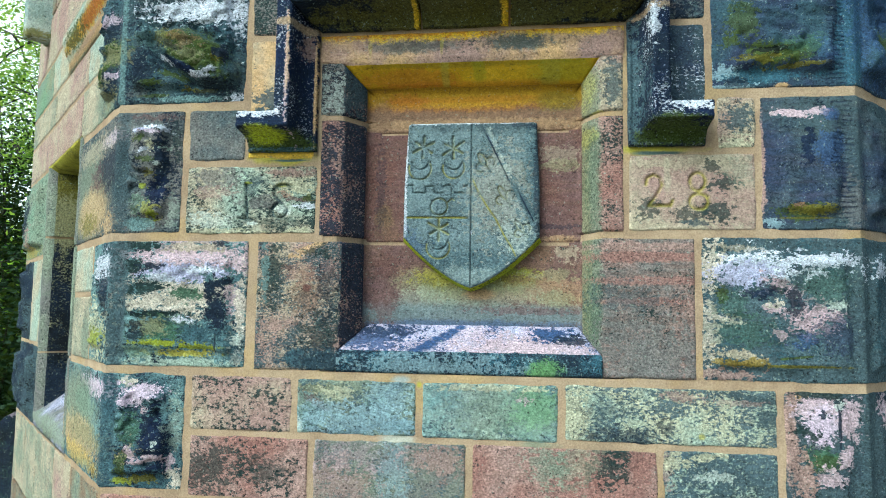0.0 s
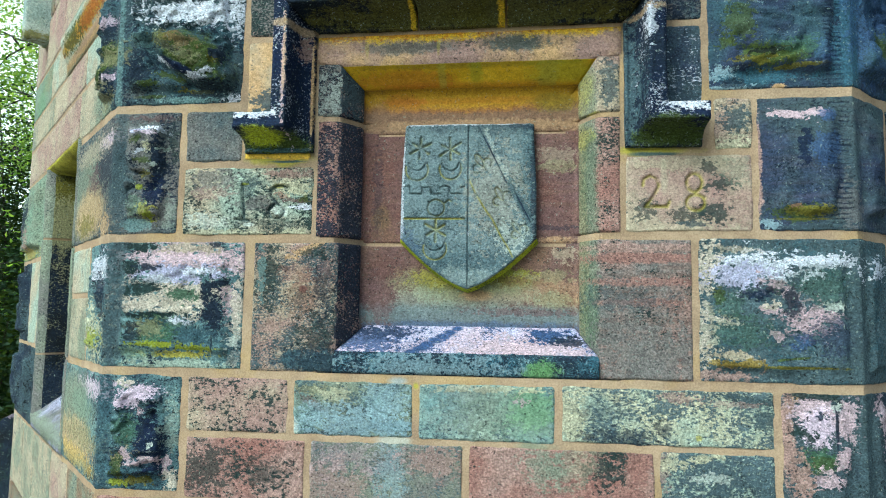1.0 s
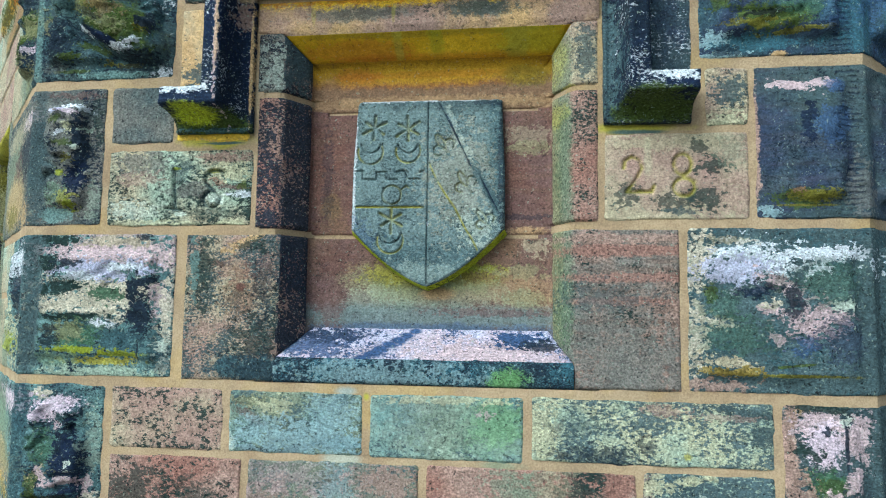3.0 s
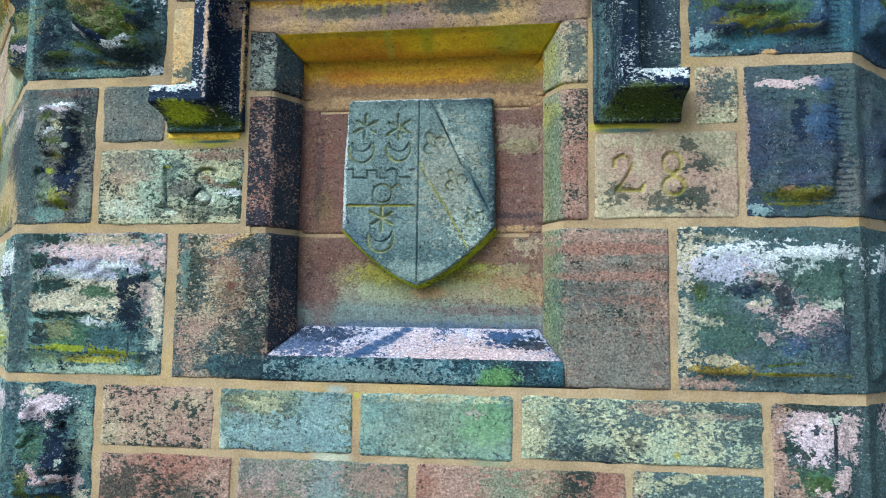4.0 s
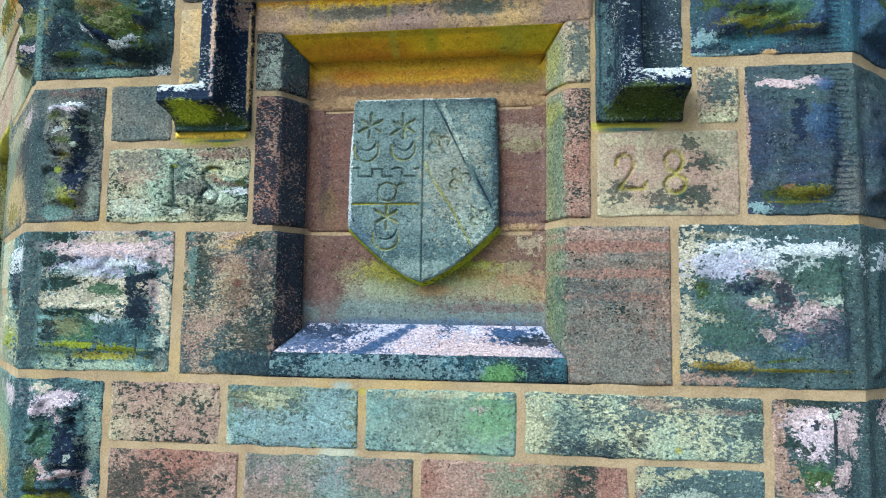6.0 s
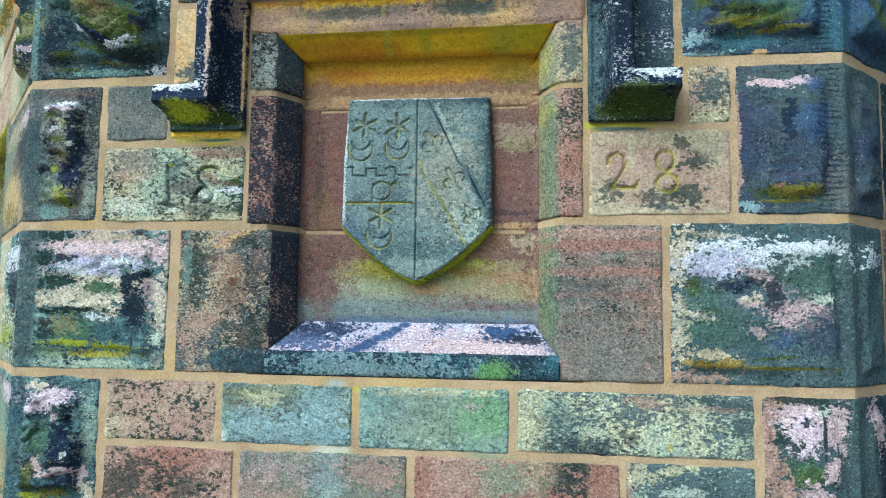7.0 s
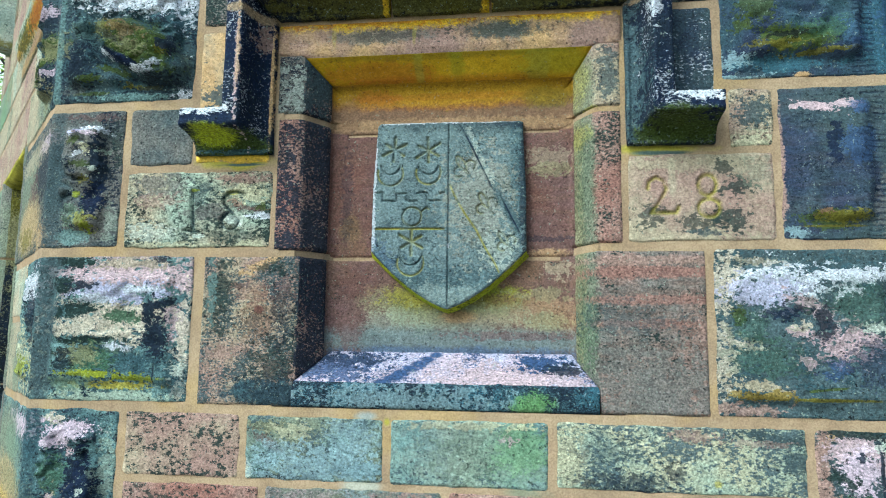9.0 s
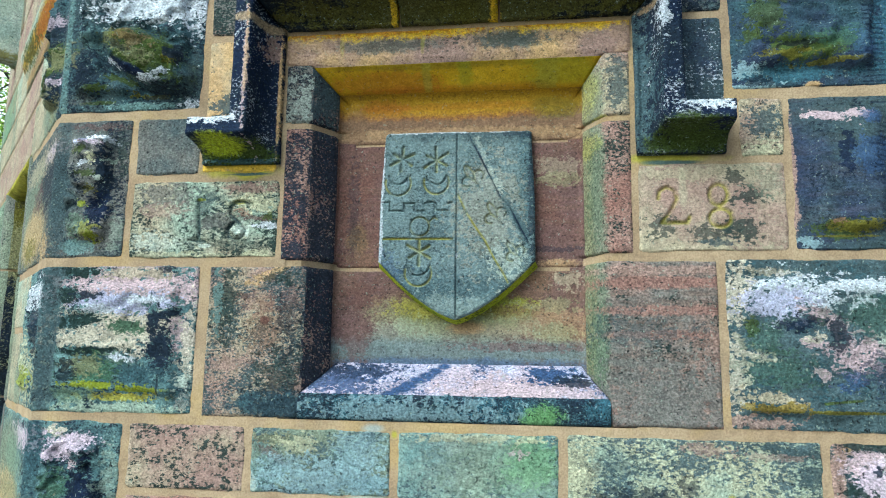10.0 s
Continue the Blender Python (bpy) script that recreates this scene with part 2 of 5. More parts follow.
def ashlar(s0, s1, z0, z1, mat, wall, rock=0.0, step=0.009, proud=0.0016, wear=0.0045, carve=None, margin=0.032, rough=0.0012, crag=0.22, boss=None, flat_side=False, label=""):
    """One stone of the wall. rock: how far a quarry-faced middle stands out within its drafted margins."""
    COUNT[0] += 1
    seed = COUNT[0] * 3.17
    marks = [m for m in (SL, SR) if s0 < m < s1]
    tilt = 0.0 if marks else 0.010 * noise.noise((seed, 1.7, 3.9))

    def place(s, z):
        # ragged outline
        ds = 0.0034 * fractal(s * 9 + seed, z * 13, 1.3, 4) * (1 if abs(s - s0) < 1e-6 or abs(s - s1) < 1e-6 else 0)
        dz = 0.0034 * fractal(s * 13, z * 9 + seed, 4.1, 4) * (1 if abs(z - z0) < 1e-6 or abs(z - z1) < 1e-6 else 0)
        sx = s + (ds if not marks or abs(s - marks[0]) > 0.02 else 0)
        return run(sx, 0, z + dz + tilt * (s - (s0 + s1) / 2)), run_normal(s)

    def lift(s, z):
        es, ez = min(s - s0, s1 - s), min(z - z0, z1 - z)
        r = 0.007 + 0.006 * noise.noise((seed, 2.0 * (s > (s0 + s1) / 2), 3.0 * (z > (z0 + z1) / 2)))
        edge = min(es, ez) if es > r or ez > r else r - math.hypot(r - es, r - ez)
        h = proud + rough * fractal(s * 26 + seed, z * 34, seed) + 0.6 * rough * fractal(s * 80, z * 80, seed, 3)
        w = wear * (0.75 + 0.5 * noise.noise((s * 14, z * 14, seed)))
        h -= min(0.012, w * (1 - min(1.0, edge / w)) ** 2)
        if rock:
            corner = min([abs(s - m) for m in marks] or [9.0])
            inner = min(edge, corner)
            wob = 0.012 * noise.noise((s * 16, z * 16, seed + 5))
            m = ease((inner - margin + wob) / 0.018)
            ridge = 1 - abs(craggy(s * 6 + seed, z * 10 + 0.6 * s, seed)) * 1.6
            lump = 0.62 + 0.5 * fractal(s * 4 + seed, z * 5.5, seed, 3) + min(crag, 0.22) * ridge + 0.10 * noise.turbulence((s * 40, z * 40, seed), 4, True)
            q = 2.6 * fractal(s * 3.4 + seed, z * 6.5, seed + 9, 4) + z * 7 + s * 2.5
            f = q - math.floor(q)
            lump += 1.2 * crag * ((f if f < 0.84 else (1 - f) / 0.16 * 0.84) - 0.42)
            if flat_side and (s < SL or s > SR):
                m = 0.0
            h += m * rock * max(0.05, lump)
        if boss:
            h = max(h + boss(s, z), 0.0035) if edge > 0.008 else h
        if edge > 0.008:
            h = max(h, 0.0014)
        g = 0.0
        if carve:
            d, g = carve(s, z)
            h -= d
        return h, g

    return skin("stone", place, spread(s0, s1, step, marks), spread(z0, z1, step), lift, mat, wall, label=label)


def prism(bm, plan, z0, z1):
    lo = [bm.verts.new((x, y, z0)) for x, y in plan]
    hi = [bm.verts.new((x, y, z1)) for x, y in plan]
    n = len(plan)
    bm.faces.new(lo[::-1])
    bm.faces.new(hi)
    for i in range(n):
        bm.faces.new((lo[i], lo[(i + 1) % n], hi[(i + 1) % n], hi[i]))


# ---- the tower's cores ----
NX0, NX1, NZ0, NZ1 = -0.44, 0.159, 1.530, 2.212      # niche at the face
BX0, BX1, BZ0, BZ1 = -0.384, 0.1105, 1.592, 2.155    # niche at its back
DEPTH = 0.080
WS0, WS1, WZ0, WZ1 = SL - 1.03, SL - 0.50, 1.25, 2.13  # window in the canted face
TOP, THICK = 3.9, 0.45


CARVED = ((-0.80, -0.52, 1.82, 1.95), (0.24, 0.465, 1.83, 1.96))   # beds left open behind the dated stones


def core(name, s0, s1, hole, label):
    """A wall's body with its mortar skin, holed where there is an opening."""
    bm = bmesh.new()

    def slab(a, b, z0, z1, front=-0.02):
        pa, pb = run(a, front), run(b, front)
        qa, qb = run(a, -THICK), run(b, -THICK)
        for s, p, q in ((a, pa, qa), (b, pb, qb)):
            if s in (SL, SR):
                sign = -1 if s == SL else 1
                for v, o in ((p, front), (q, -THICK)):
                    v.x, v.y = s + sign * MITRE * o, FACE - o
        prism(bm, [(pa.x, pa.y), (pb.x, pb.y), (qb.x, qb.y), (qa.x, qa.y)], z0, z1)

    if hole:
        h0, h1, y0, y1 = hole
        slab(s0, s1, 0, y0)
        slab(s0, s1, y1, TOP)
        slab(s0, h0, y0, y1)
        slab(h1, s1, y0, y1)
    else:
        slab(s0, s1, 0, TOP)
    wall = part(name, bm, MORTAR, None)
    tagged(wall, label, "wall", kind="structure")
    # the mortar bed, finished nearly flush
    step = 0.012
    av = [s0 + (s1 - s0) * i / round((s1 - s0) / step) for i in range(round((s1 - s0) / step) + 1)]
    bv = [1.0 + 1.7 * i / 140 for i in range(141)]
    verts, faces = [], []
    for j, z in enumerate(bv):
        for i, s in enumerate(av):
            h = -0.0008 + 0.0020 * fractal(s * 18, z * 18, 2.2, 4) + 0.001 * fractal(s * 70, z * 70, 1.2, 2)
            verts.append(run(s, 0, z) + run_normal(s) * h)
    na = len(av)
    for j in range(len(bv) - 1):
        for i in range(na - 1):
            a, b = (av[i] + av[i + 1]) / 2, (bv[j] + bv[j + 1]) / 2
            if hole and hole[0] - 0.01 < a < hole[1] + 0.01 and hole[2] - 0.01 < b < hole[3] + 0.01:
                continue
            if any(x0 < a < x1 and z0 < b < z1 for x0, x1, z0, z1 in CARVED):
                continue
            k = j * na + i
            faces.append((k, k + 1, k + na + 1, k + na))
    mesh_object("mortar_bed", verts, faces, MORTAR, wall)
    return wall


wall_front = core("wall_front", SL, SR, (NX0 - 0.03, NX1 + 0.03, NZ0 - 0.03, NZ1 + 0.03), "weathered sandstone block wall of an octagonal tower")
wall_left = core("wall_left", SL - LEN_L, SL, (WS0 - 0.04, WS1 + 0.04, WZ0 - 0.04, WZ1 + 0.04), "canted sandstone block wall with a splayed window")
wall_right = core("wall_right", SR, SR + LEN_R, None, "canted weathered sandstone block wall, its dim side painted dark")

# ---- stones of the front face ----
M = {}
# ink line under the boulder is painted cleft shade, the small whites its glints
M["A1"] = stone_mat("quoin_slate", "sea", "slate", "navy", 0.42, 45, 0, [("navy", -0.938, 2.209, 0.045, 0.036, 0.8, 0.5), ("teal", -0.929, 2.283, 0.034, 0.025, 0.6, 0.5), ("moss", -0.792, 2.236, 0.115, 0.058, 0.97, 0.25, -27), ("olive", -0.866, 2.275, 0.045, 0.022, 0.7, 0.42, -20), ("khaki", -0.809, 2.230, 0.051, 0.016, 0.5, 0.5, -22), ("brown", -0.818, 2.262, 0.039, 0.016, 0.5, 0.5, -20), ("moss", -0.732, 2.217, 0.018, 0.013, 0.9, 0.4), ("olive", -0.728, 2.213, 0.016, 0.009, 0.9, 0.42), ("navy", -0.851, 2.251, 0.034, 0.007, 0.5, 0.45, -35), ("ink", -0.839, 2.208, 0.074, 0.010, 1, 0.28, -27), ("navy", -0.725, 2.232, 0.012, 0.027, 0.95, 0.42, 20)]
    + [("white", -0.779, 2.176, 0.027, 0.007, 0.95, 0.42, -8), ("white", -0.749, 2.190, 0.027, 0.006, 0.9, 0.45, 22), ("white", -0.877, 2.226, 0.022, 0.004, 0.9, 0.42, -35), ("moss", -0.861, 2.189, 0.038, 0.008, 0.85, 0.5, -14), ("moss", -0.921, 2.171, 0.029, 0.009, 0.9, 0.45), ("olive", -0.792, 2.153, 0.043, 0.006, 0.9, 0.42, -5), ("moss", -0.920, 2.143, 0.045, 0.004, 0.8, 0.4), ("teal", -0.837, 2.132, 0.101, 0.010, 0.8, 0.35), ("white", -0.707, 2.132, 0.018, 0.013, 0.9, 0.55), ("slate", -0.698, 2.218, 0.013, 0.056, 0.6, 0.5), ("navy", -0.758, 2.157, 0.045, 0.016, 0.7, 0.55)]
    + [("grey", -0.961, 2.151, 0.028, 0.013, 0.4, 0.5)]
    + [("white", -0.79, 2.345, 0.14, 0.028, 1.0, 0.42), ("white", -0.70, 2.37, 0.03, 0.06, 0.8, 0.7), ("white", -0.78, 2.41, 0.14, 0.03, 0.8, 0.6), ("navy", -0.96, 2.21, 0.03, 0.05, 0.8, 0.5), ("navy", SL - 0.05, 2.33, 0.05, 0.03, 0.9, 0.5), ("moss", SL - 0.06, 2.248, 0.10, 0.05, 0.95, 0.3, 20), ("khaki", SL - 0.05, 2.255, 0.06, 0.025, 0.6, 0.5), ("navy", SL - 0.05, 2.19, 0.04, 0.035, 0.95, 0.42), ("lilac", SL - 0.04, 2.205, 0.02, 0.008, 0.8, 0.8), ("lilac", SL - 0.06, 2.35, 0.03, 0.012, 0.7, 0.85), ("wan", SL - 0.14, 2.15, 0.10, 0.05, 0.95, 0.3, -30), ("khaki", SL - 0.09, 2.165, 0.05, 0.03, 0.7, 0.5), ("teal", SL + 0.004, 2.29, 0.012, 0.30, 0.6, 0.3)])
M["A2"] = stone_mat("pink_speckled", "pink", "grey", "crust", 0.62, 70)
M["A3"] = stone_mat("tan_block", "tan", "buff", "slate", 0.10, 70, 0, [("slate", -0.61, 2.12, 0.05, 0.03, 0.9, 0.55), ("slate", -0.63, 2.09, 0.03, 0.02, 0.7, 0.6), ("gold", -0.58, 2.0, 0.12, 0.03, 0.8, 0.3)], gritty=0.55)
# upright navy and ink patches: a cleft's shade painted into the colour
M["B1"] = stone_mat("quoin_grey", "slate", "grey", "navy", 0.44, 60, 0, [("plum", -0.909, 2.088, 0.056, 0.008, 0.6, 0.5), ("navy", -0.884, 1.967, 0.017, 0.090, 1, 0.42), ("ink", -0.895, 1.895, 0.025, 0.045, 0.95, 0.42, -12), ("white", -0.920, 2.064, 0.034, 0.010, 1, 0.38, 4), ("frost", -0.941, 2.053, 0.016, 0.007, 1, 0.42), ("lilac", -0.905, 2.050, 0.017, 0.006, 0.95, 0.42), ("white", -0.873, 2.056, 0.022, 0.006, 0.95, 0.42, -22), ("cream", -0.907, 2.019, 0.009, 0.011, 1, 0.42), ("white", -0.924, 2.006, 0.011, 0.004, 0.95, 0.42, 20), ("moss", -0.933, 2.032, 0.016, 0.009, 0.8, 0.45), ("moss", -0.915, 1.983, 0.020, 0.008, 0.8, 0.45)]
    + [("olive", -0.910, 1.949, 0.013, 0.008, 0.8, 0.45), ("chalk", -0.891, 1.968, 0.009, 0.006, 0.9, 0.45), ("acid", -0.931, 1.920, 0.011, 0.006, 0.8, 0.45), ("seagreen", -0.929, 1.867, 0.031, 0.027, 0.6, 0.45), ("yellow", -0.910, 1.857, 0.025, 0.020, 0.55, 0.5), ("acid", -0.900, 1.847, 0.011, 0.009, 0.8, 0.45), ("teal", -0.937, 1.827, 0.051, 0.018, 0.8, 0.3), ("crust", -0.851, 2.030, 0.013, 0.038, 0.7, 0.5), ("pale", -0.864, 2.010, 0.011, 0.006, 0.8, 0.5), ("pale", -0.850, 1.854, 0.016, 0.034, 0.4, 0.55)]
    + [("wan", SL - 0.29, 1.94, 0.30, 0.17, 0.8, 0.12), ("grey", SL - 0.08, 2.0, 0.06, 0.10, 0.8, 0.4), ("navy", SL - 0.10, 1.98, 0.10, 0.06, 0.8, 0.5), ("tan", SL - 0.26, 1.88, 0.24, 0.09, 0.65, 0.12), ("olive", SL - 0.30, 1.85, 0.10, 0.03, 0.7, 0.45), ("lilac", SL - 0.08, 2.05, 0.08, 0.016, 0.9, 0.5), ("buff", SL - 0.28, 2.05, 0.2, 0.03, 0.6, 0.5), ("tan", SL - 0.06, 1.83, 0.05, 0.03, 0.6, 0.45), ("plum", SL - 0.22, 1.97, 0.06, 0.03, 0.6, 0.5), ("slate", SL + 0.016, 1.95, 0.030, 0.30, 0.75, 0.28)])
M["B2"] = stone_mat("grey_block", "grey", "slate", "crust", 0.2, 120)
# the sea groove colour darkens the cut figures, shade painted into them
M["B3"] = stone_mat("dated_block_cream", "pale", "buff", "crust", 0.44, 55, 0, [("grey", -0.746, 1.936, 0.058, 0.027, 0.75, 0.5), ("pink", -0.744, 1.903, 0.052, 0.013, 0.55, 0.5), ("slate", -0.652, 1.919, 0.025, 0.027, 0.6, 0.55), ("grey", -0.627, 1.879, 0.047, 0.016, 0.7, 0.45), ("pink", -0.559, 1.948, 0.051, 0.012, 0.85, 0.42), ("cream", -0.545, 1.914, 0.045, 0.020, 0.9, 0.45), ("yellow", -0.582, 1.919, 0.016, 0.006, 0.8, 0.3), ("acid", -0.667, 1.925, 0.011, 0.004, 0.8, 0.35), ("rose", -0.576, 1.897, 0.013, 0.008, 0.7, 0.45), ("plum", -0.535, 1.884, 0.029, 0.006, 0.8, 0.42), ("white", -0.522, 1.870, 0.027, 0.007, 0.9, 0.45)]
    + [("moss", -0.518, 1.887, 0.013, 0.006, 0.8, 0.42), ("chalk", -0.575, 1.860, 0.018, 0.013, 0.95, 0.42), ("chalk", -0.754, 1.834, 0.052, 0.020, 0.6, 0.5), ("cream", -0.726, 1.809, 0.079, 0.007, 0.8, 0.5), ("crust", -0.586, 1.830, 0.070, 0.011, 0.6, 0.6), ("cream", -0.541, 1.810, 0.029, 0.008, 0.9, 0.45), ("chalk", -0.652, 1.828, 0.016, 0.006, 1, 0.3)], groove="sea")
M["B4"] = stone_mat("pink_block", "pink", "buff", "crust", 0.22, 60, 0, [("slate", 0.455, 2.055, 0.035, 0.03, 0.9, 0.7), ("cream", 0.45, 2.0, 0.06, 0.02, 0.8, 0.5)])
M["B5"] = stone_mat("dated_block_pink", "buff", "pink", "crust", 0.06, 80, 0, [("buff", 0.292, 1.961, 0.073, 0.013, 0.7, 0.4), ("pink", 0.35, 1.90, 0.13, 0.05, 0.45, 0.3), ("pink", 0.423, 1.850, 0.062, 0.034, 0.6, 0.42), ("crust", 0.260, 1.857, 0.022, 0.020, 0.75, 0.62), ("crust", 0.346, 1.843, 0.040, 0.015, 0.75, 0.62), ("crust", 0.405, 1.850, 0.029, 0.020, 0.85, 0.62), ("crust", 0.415, 1.913, 0.027, 0.016, 0.85, 0.62), ("crust", 0.395, 1.952, 0.016, 0.013, 0.75, 0.62), ("slate", 0.361, 1.827, 0.029, 0.007, 0.7, 0.5), ("cream", 0.300, 1.936, 0.010, 0.051, 0.35, 0.2), ("wan", 0.452, 1.944, 0.027, 0.025, 0.4, 0.45)], groove="yellow", gritty=0.65)
M["B6"] = stone_mat("quoin_navy", "midnight", "slate", "navy", 0.30, 50, 0.1, [("pink", 0.497, 1.954, 0.010, 0.146, 0.9, 0.35), ("shell", 0.561, 2.063, 0.038, 0.009, 1, 0.45, -10), ("shell", 0.605, 2.065, 0.029, 0.010, 0.95, 0.5, 12), ("blue", 0.639, 2.061, 0.025, 0.018, 0.8, 0.36), ("blue", 0.628, 1.987, 0.045, 0.040, 0.7, 0.36), ("ink", 0.588, 1.991, 0.013, 0.036, 0.85, 0.45), ("midnight", 0.637, 1.932, 0.034, 0.020, 0.6, 0.36), ("moss", 0.571, 1.849, 0.040, 0.018, 0.8, 0.42), ("olive", 0.596, 1.856, 0.052, 0.015, 0.95, 0.38)]
    + [("brown", 0.566, 1.865, 0.011, 0.007, 0.9, 0.42), ("olive", 0.585, 1.837, 0.067, 0.003, 0.85, 0.3), ("ice", 0.527, 1.822, 0.022, 0.009, 0.7, 0.7), ("slate", 0.613, 1.819, 0.090, 0.010, 0.6, 0.3), ("slate", 0.688, 1.961, 0.025, 0.135, 0.7, 0.2), ("grey", 0.686, 1.864, 0.027, 0.056, 0.5, 0.4)], tooled=0.06, gritty=0.7, comb=(0.665, 0.024))
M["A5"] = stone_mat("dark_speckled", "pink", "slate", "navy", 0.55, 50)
M["A6"] = stone_mat("sea_block", "slate", "midnight", "white", 0.32, 50)
M["A7"] = stone_mat("quoin_sea", "sea", "midnight", "navy", 0.22, 45, 0, [("marine", 0.498, 2.150, 0.118, 0.020, 0.8, 0.3), ("ice", 0.415, 2.160, 0.027, 0.016, 0.7, 0.85), ("ice", 0.434, 2.125, 0.047, 0.009, 0.8, 0.62), ("navy", 0.447, 2.138, 0.022, 0.010, 0.8, 0.45), ("moss", 0.531, 2.196, 0.092, 0.027, 0.95, 0.32), ("olive", 0.499, 2.186, 0.052, 0.010, 0.85, 0.42), ("black", 0.533, 2.204, 0.067, 0.007, 0.85, 0.4, 8), ("olive", 0.582, 2.169, 0.062, 0.004, 0.85, 0.4, 4), ("fern", 0.607, 2.211, 0.056, 0.020, 0.6, 0.45), ("moss", 0.438, 2.230, 0.020, 0.013, 0.75, 0.45), ("blue", 0.645, 2.201, 0.028, 0.028, 0.6, 0.4)]
    + [("tan", 0.546, 2.129, 0.020, 0.007, 0.95, 0.25)]
    + [("ice", 0.50, 2.36, 0.05, 0.03, 0.5, 0.8), ("white", 0.55, 2.39, 0.04, 0.012, 0.6, 0.6), ("moss", 0.46, 2.27, 0.03, 0.04, 0.7, 0.45), ("marine", 0.70, 2.3, 0.04, 0.3, 0.7, 0.3), ("blue", 0.80, 2.3, 0.12, 0.2, 0.6, 0.3), ("moss", SR + 0.12, 2.23, 0.06, 0.05, 0.9, 0.3)], tooled=0.05, gritty=0.7, comb=(0.655, 0.022))
# upright navy patches towards the right: shade of a gully put into the colour
M["C1"] = stone_mat("quoin_white", "teal", "sea", "navy", 0.40, 45, 0, [("shell", -0.801, 1.746, 0.168, 0.056, 1, 0.45), ("oatmeal", -0.809, 1.658, 0.157, 0.058, 1, 0.45), ("shell", -0.685, 1.643, 0.029, 0.045, 0.9, 0.5), ("frost", -0.812, 1.709, 0.107, 0.022, 1, 0.42), ("white", -0.767, 1.715, 0.039, 0.009, 0.9, 0.42), ("white", -0.871, 1.696, 0.039, 0.011, 0.9, 0.42), ("buff", -0.790, 1.772, 0.101, 0.011, 0.8, 0.45), ("crust", -0.929, 1.775, 0.056, 0.010, 1, 0.45), ("crust", -0.939, 1.727, 0.029, 0.016, 1, 0.45), ("navy", -0.895, 1.725, 0.027, 0.008, 0.95, 0.45), ("crust", -0.909, 1.672, 0.054, 0.015, 1, 0.45, 6), ("fern", -0.803, 1.660, 0.040, 0.016, 0.95, 0.45)]
    + [("navy", -0.745, 1.673, 0.015, 0.038, 1, 0.42), ("navy", -0.713, 1.688, 0.036, 0.009, 1, 0.42, 16), ("navy", -0.729, 1.615, 0.027, 0.054, 1, 0.42), ("crust", -0.878, 1.609, 0.074, 0.011, 1, 0.45), ("navy", -0.727, 1.780, 0.016, 0.007, 0.9, 0.45), ("oatmeal", -0.893, 1.638, 0.054, 0.013, 1, 0.42, 8), ("white", -0.812, 1.596, 0.034, 0.011, 1, 0.42, -8), ("fern", -0.863, 1.573, 0.079, 0.029, 0.9, 0.42), ("khaki", -0.890, 1.581, 0.043, 0.020, 0.6, 0.4), ("sea", -0.771, 1.565, 0.045, 0.022, 0.9, 0.42), ("navy", -0.929, 1.568, 0.016, 0.025, 0.8, 0.45)]
    + [("acid", -0.867, 1.543, 0.074, 0.007, 0.9, 0.42), ("acid", -0.769, 1.536, 0.056, 0.006, 0.9, 0.42), ("yellow", -0.807, 1.520, 0.084, 0.008, 0.85, 0.45), ("seagreen", -0.919, 1.524, 0.045, 0.016, 0.7, 0.4), ("pale", -0.812, 1.497, 0.135, 0.012, 0.95, 0.42), ("oatmeal", -0.673, 1.596, 0.018, 0.090, 0.85, 0.5), ("sea", -0.680, 1.543, 0.025, 0.034, 0.7, 0.5), ("chalk", -0.678, 1.554, 0.013, 0.020, 0.7, 0.6), ("navy", -0.727, 1.542, 0.004, 0.036, 0.9, 0.3)]
    + [("white", SL - 0.05, 1.72, 0.05, 0.04, 0.9, 0.6), ("cream", SL - 0.10, 1.56, 0.07, 0.07, 0.8, 0.7), ("acid", SL - 0.10, 1.55, 0.06, 0.02, 0.8, 0.5), ("navy", SL - 0.04, 1.66, 0.03, 0.04, 0.9, 0.5), ("slate", SL + 0.024, 1.64, 0.032, 0.30, 0.85, 0.28)])
M["C2"] = stone_mat("jamb_brown", "pink", "buff", "slate", 0.55, 80, 0, [("crust", -0.600, 1.710, 0.029, 0.070, 0.85, 0.55), ("teal", -0.615, 1.710, 0.009, 0.062, 0.6, 0.55), ("brown", -0.510, 1.660, 0.038, 0.045, 0.55, 0.42), ("tan", -0.496, 1.775, 0.058, 0.009, 0.75, 0.42, 25), ("crust", -0.475, 1.558, 0.040, 0.067, 0.75, 0.58), ("pink", -0.588, 1.591, 0.034, 0.013, 0.6, 0.5), ("rose", -0.530, 1.710, 0.034, 0.022, 0.4, 0.5), ("navy", -0.465, 1.687, 0.018, 0.067, 0.6, 0.6), ("crust", -0.477, 1.763, 0.034, 0.013, 0.8, 0.5)]
    + [("sea", -0.47, 1.508, 0.13, 0.034, 0.95, 0.3), ("navy", -0.46, 1.51, 0.08, 0.03, 0.6, 0.6), ("maroon", -0.513, 1.677, 0.015, 0.012, 1.0, 0.1)])
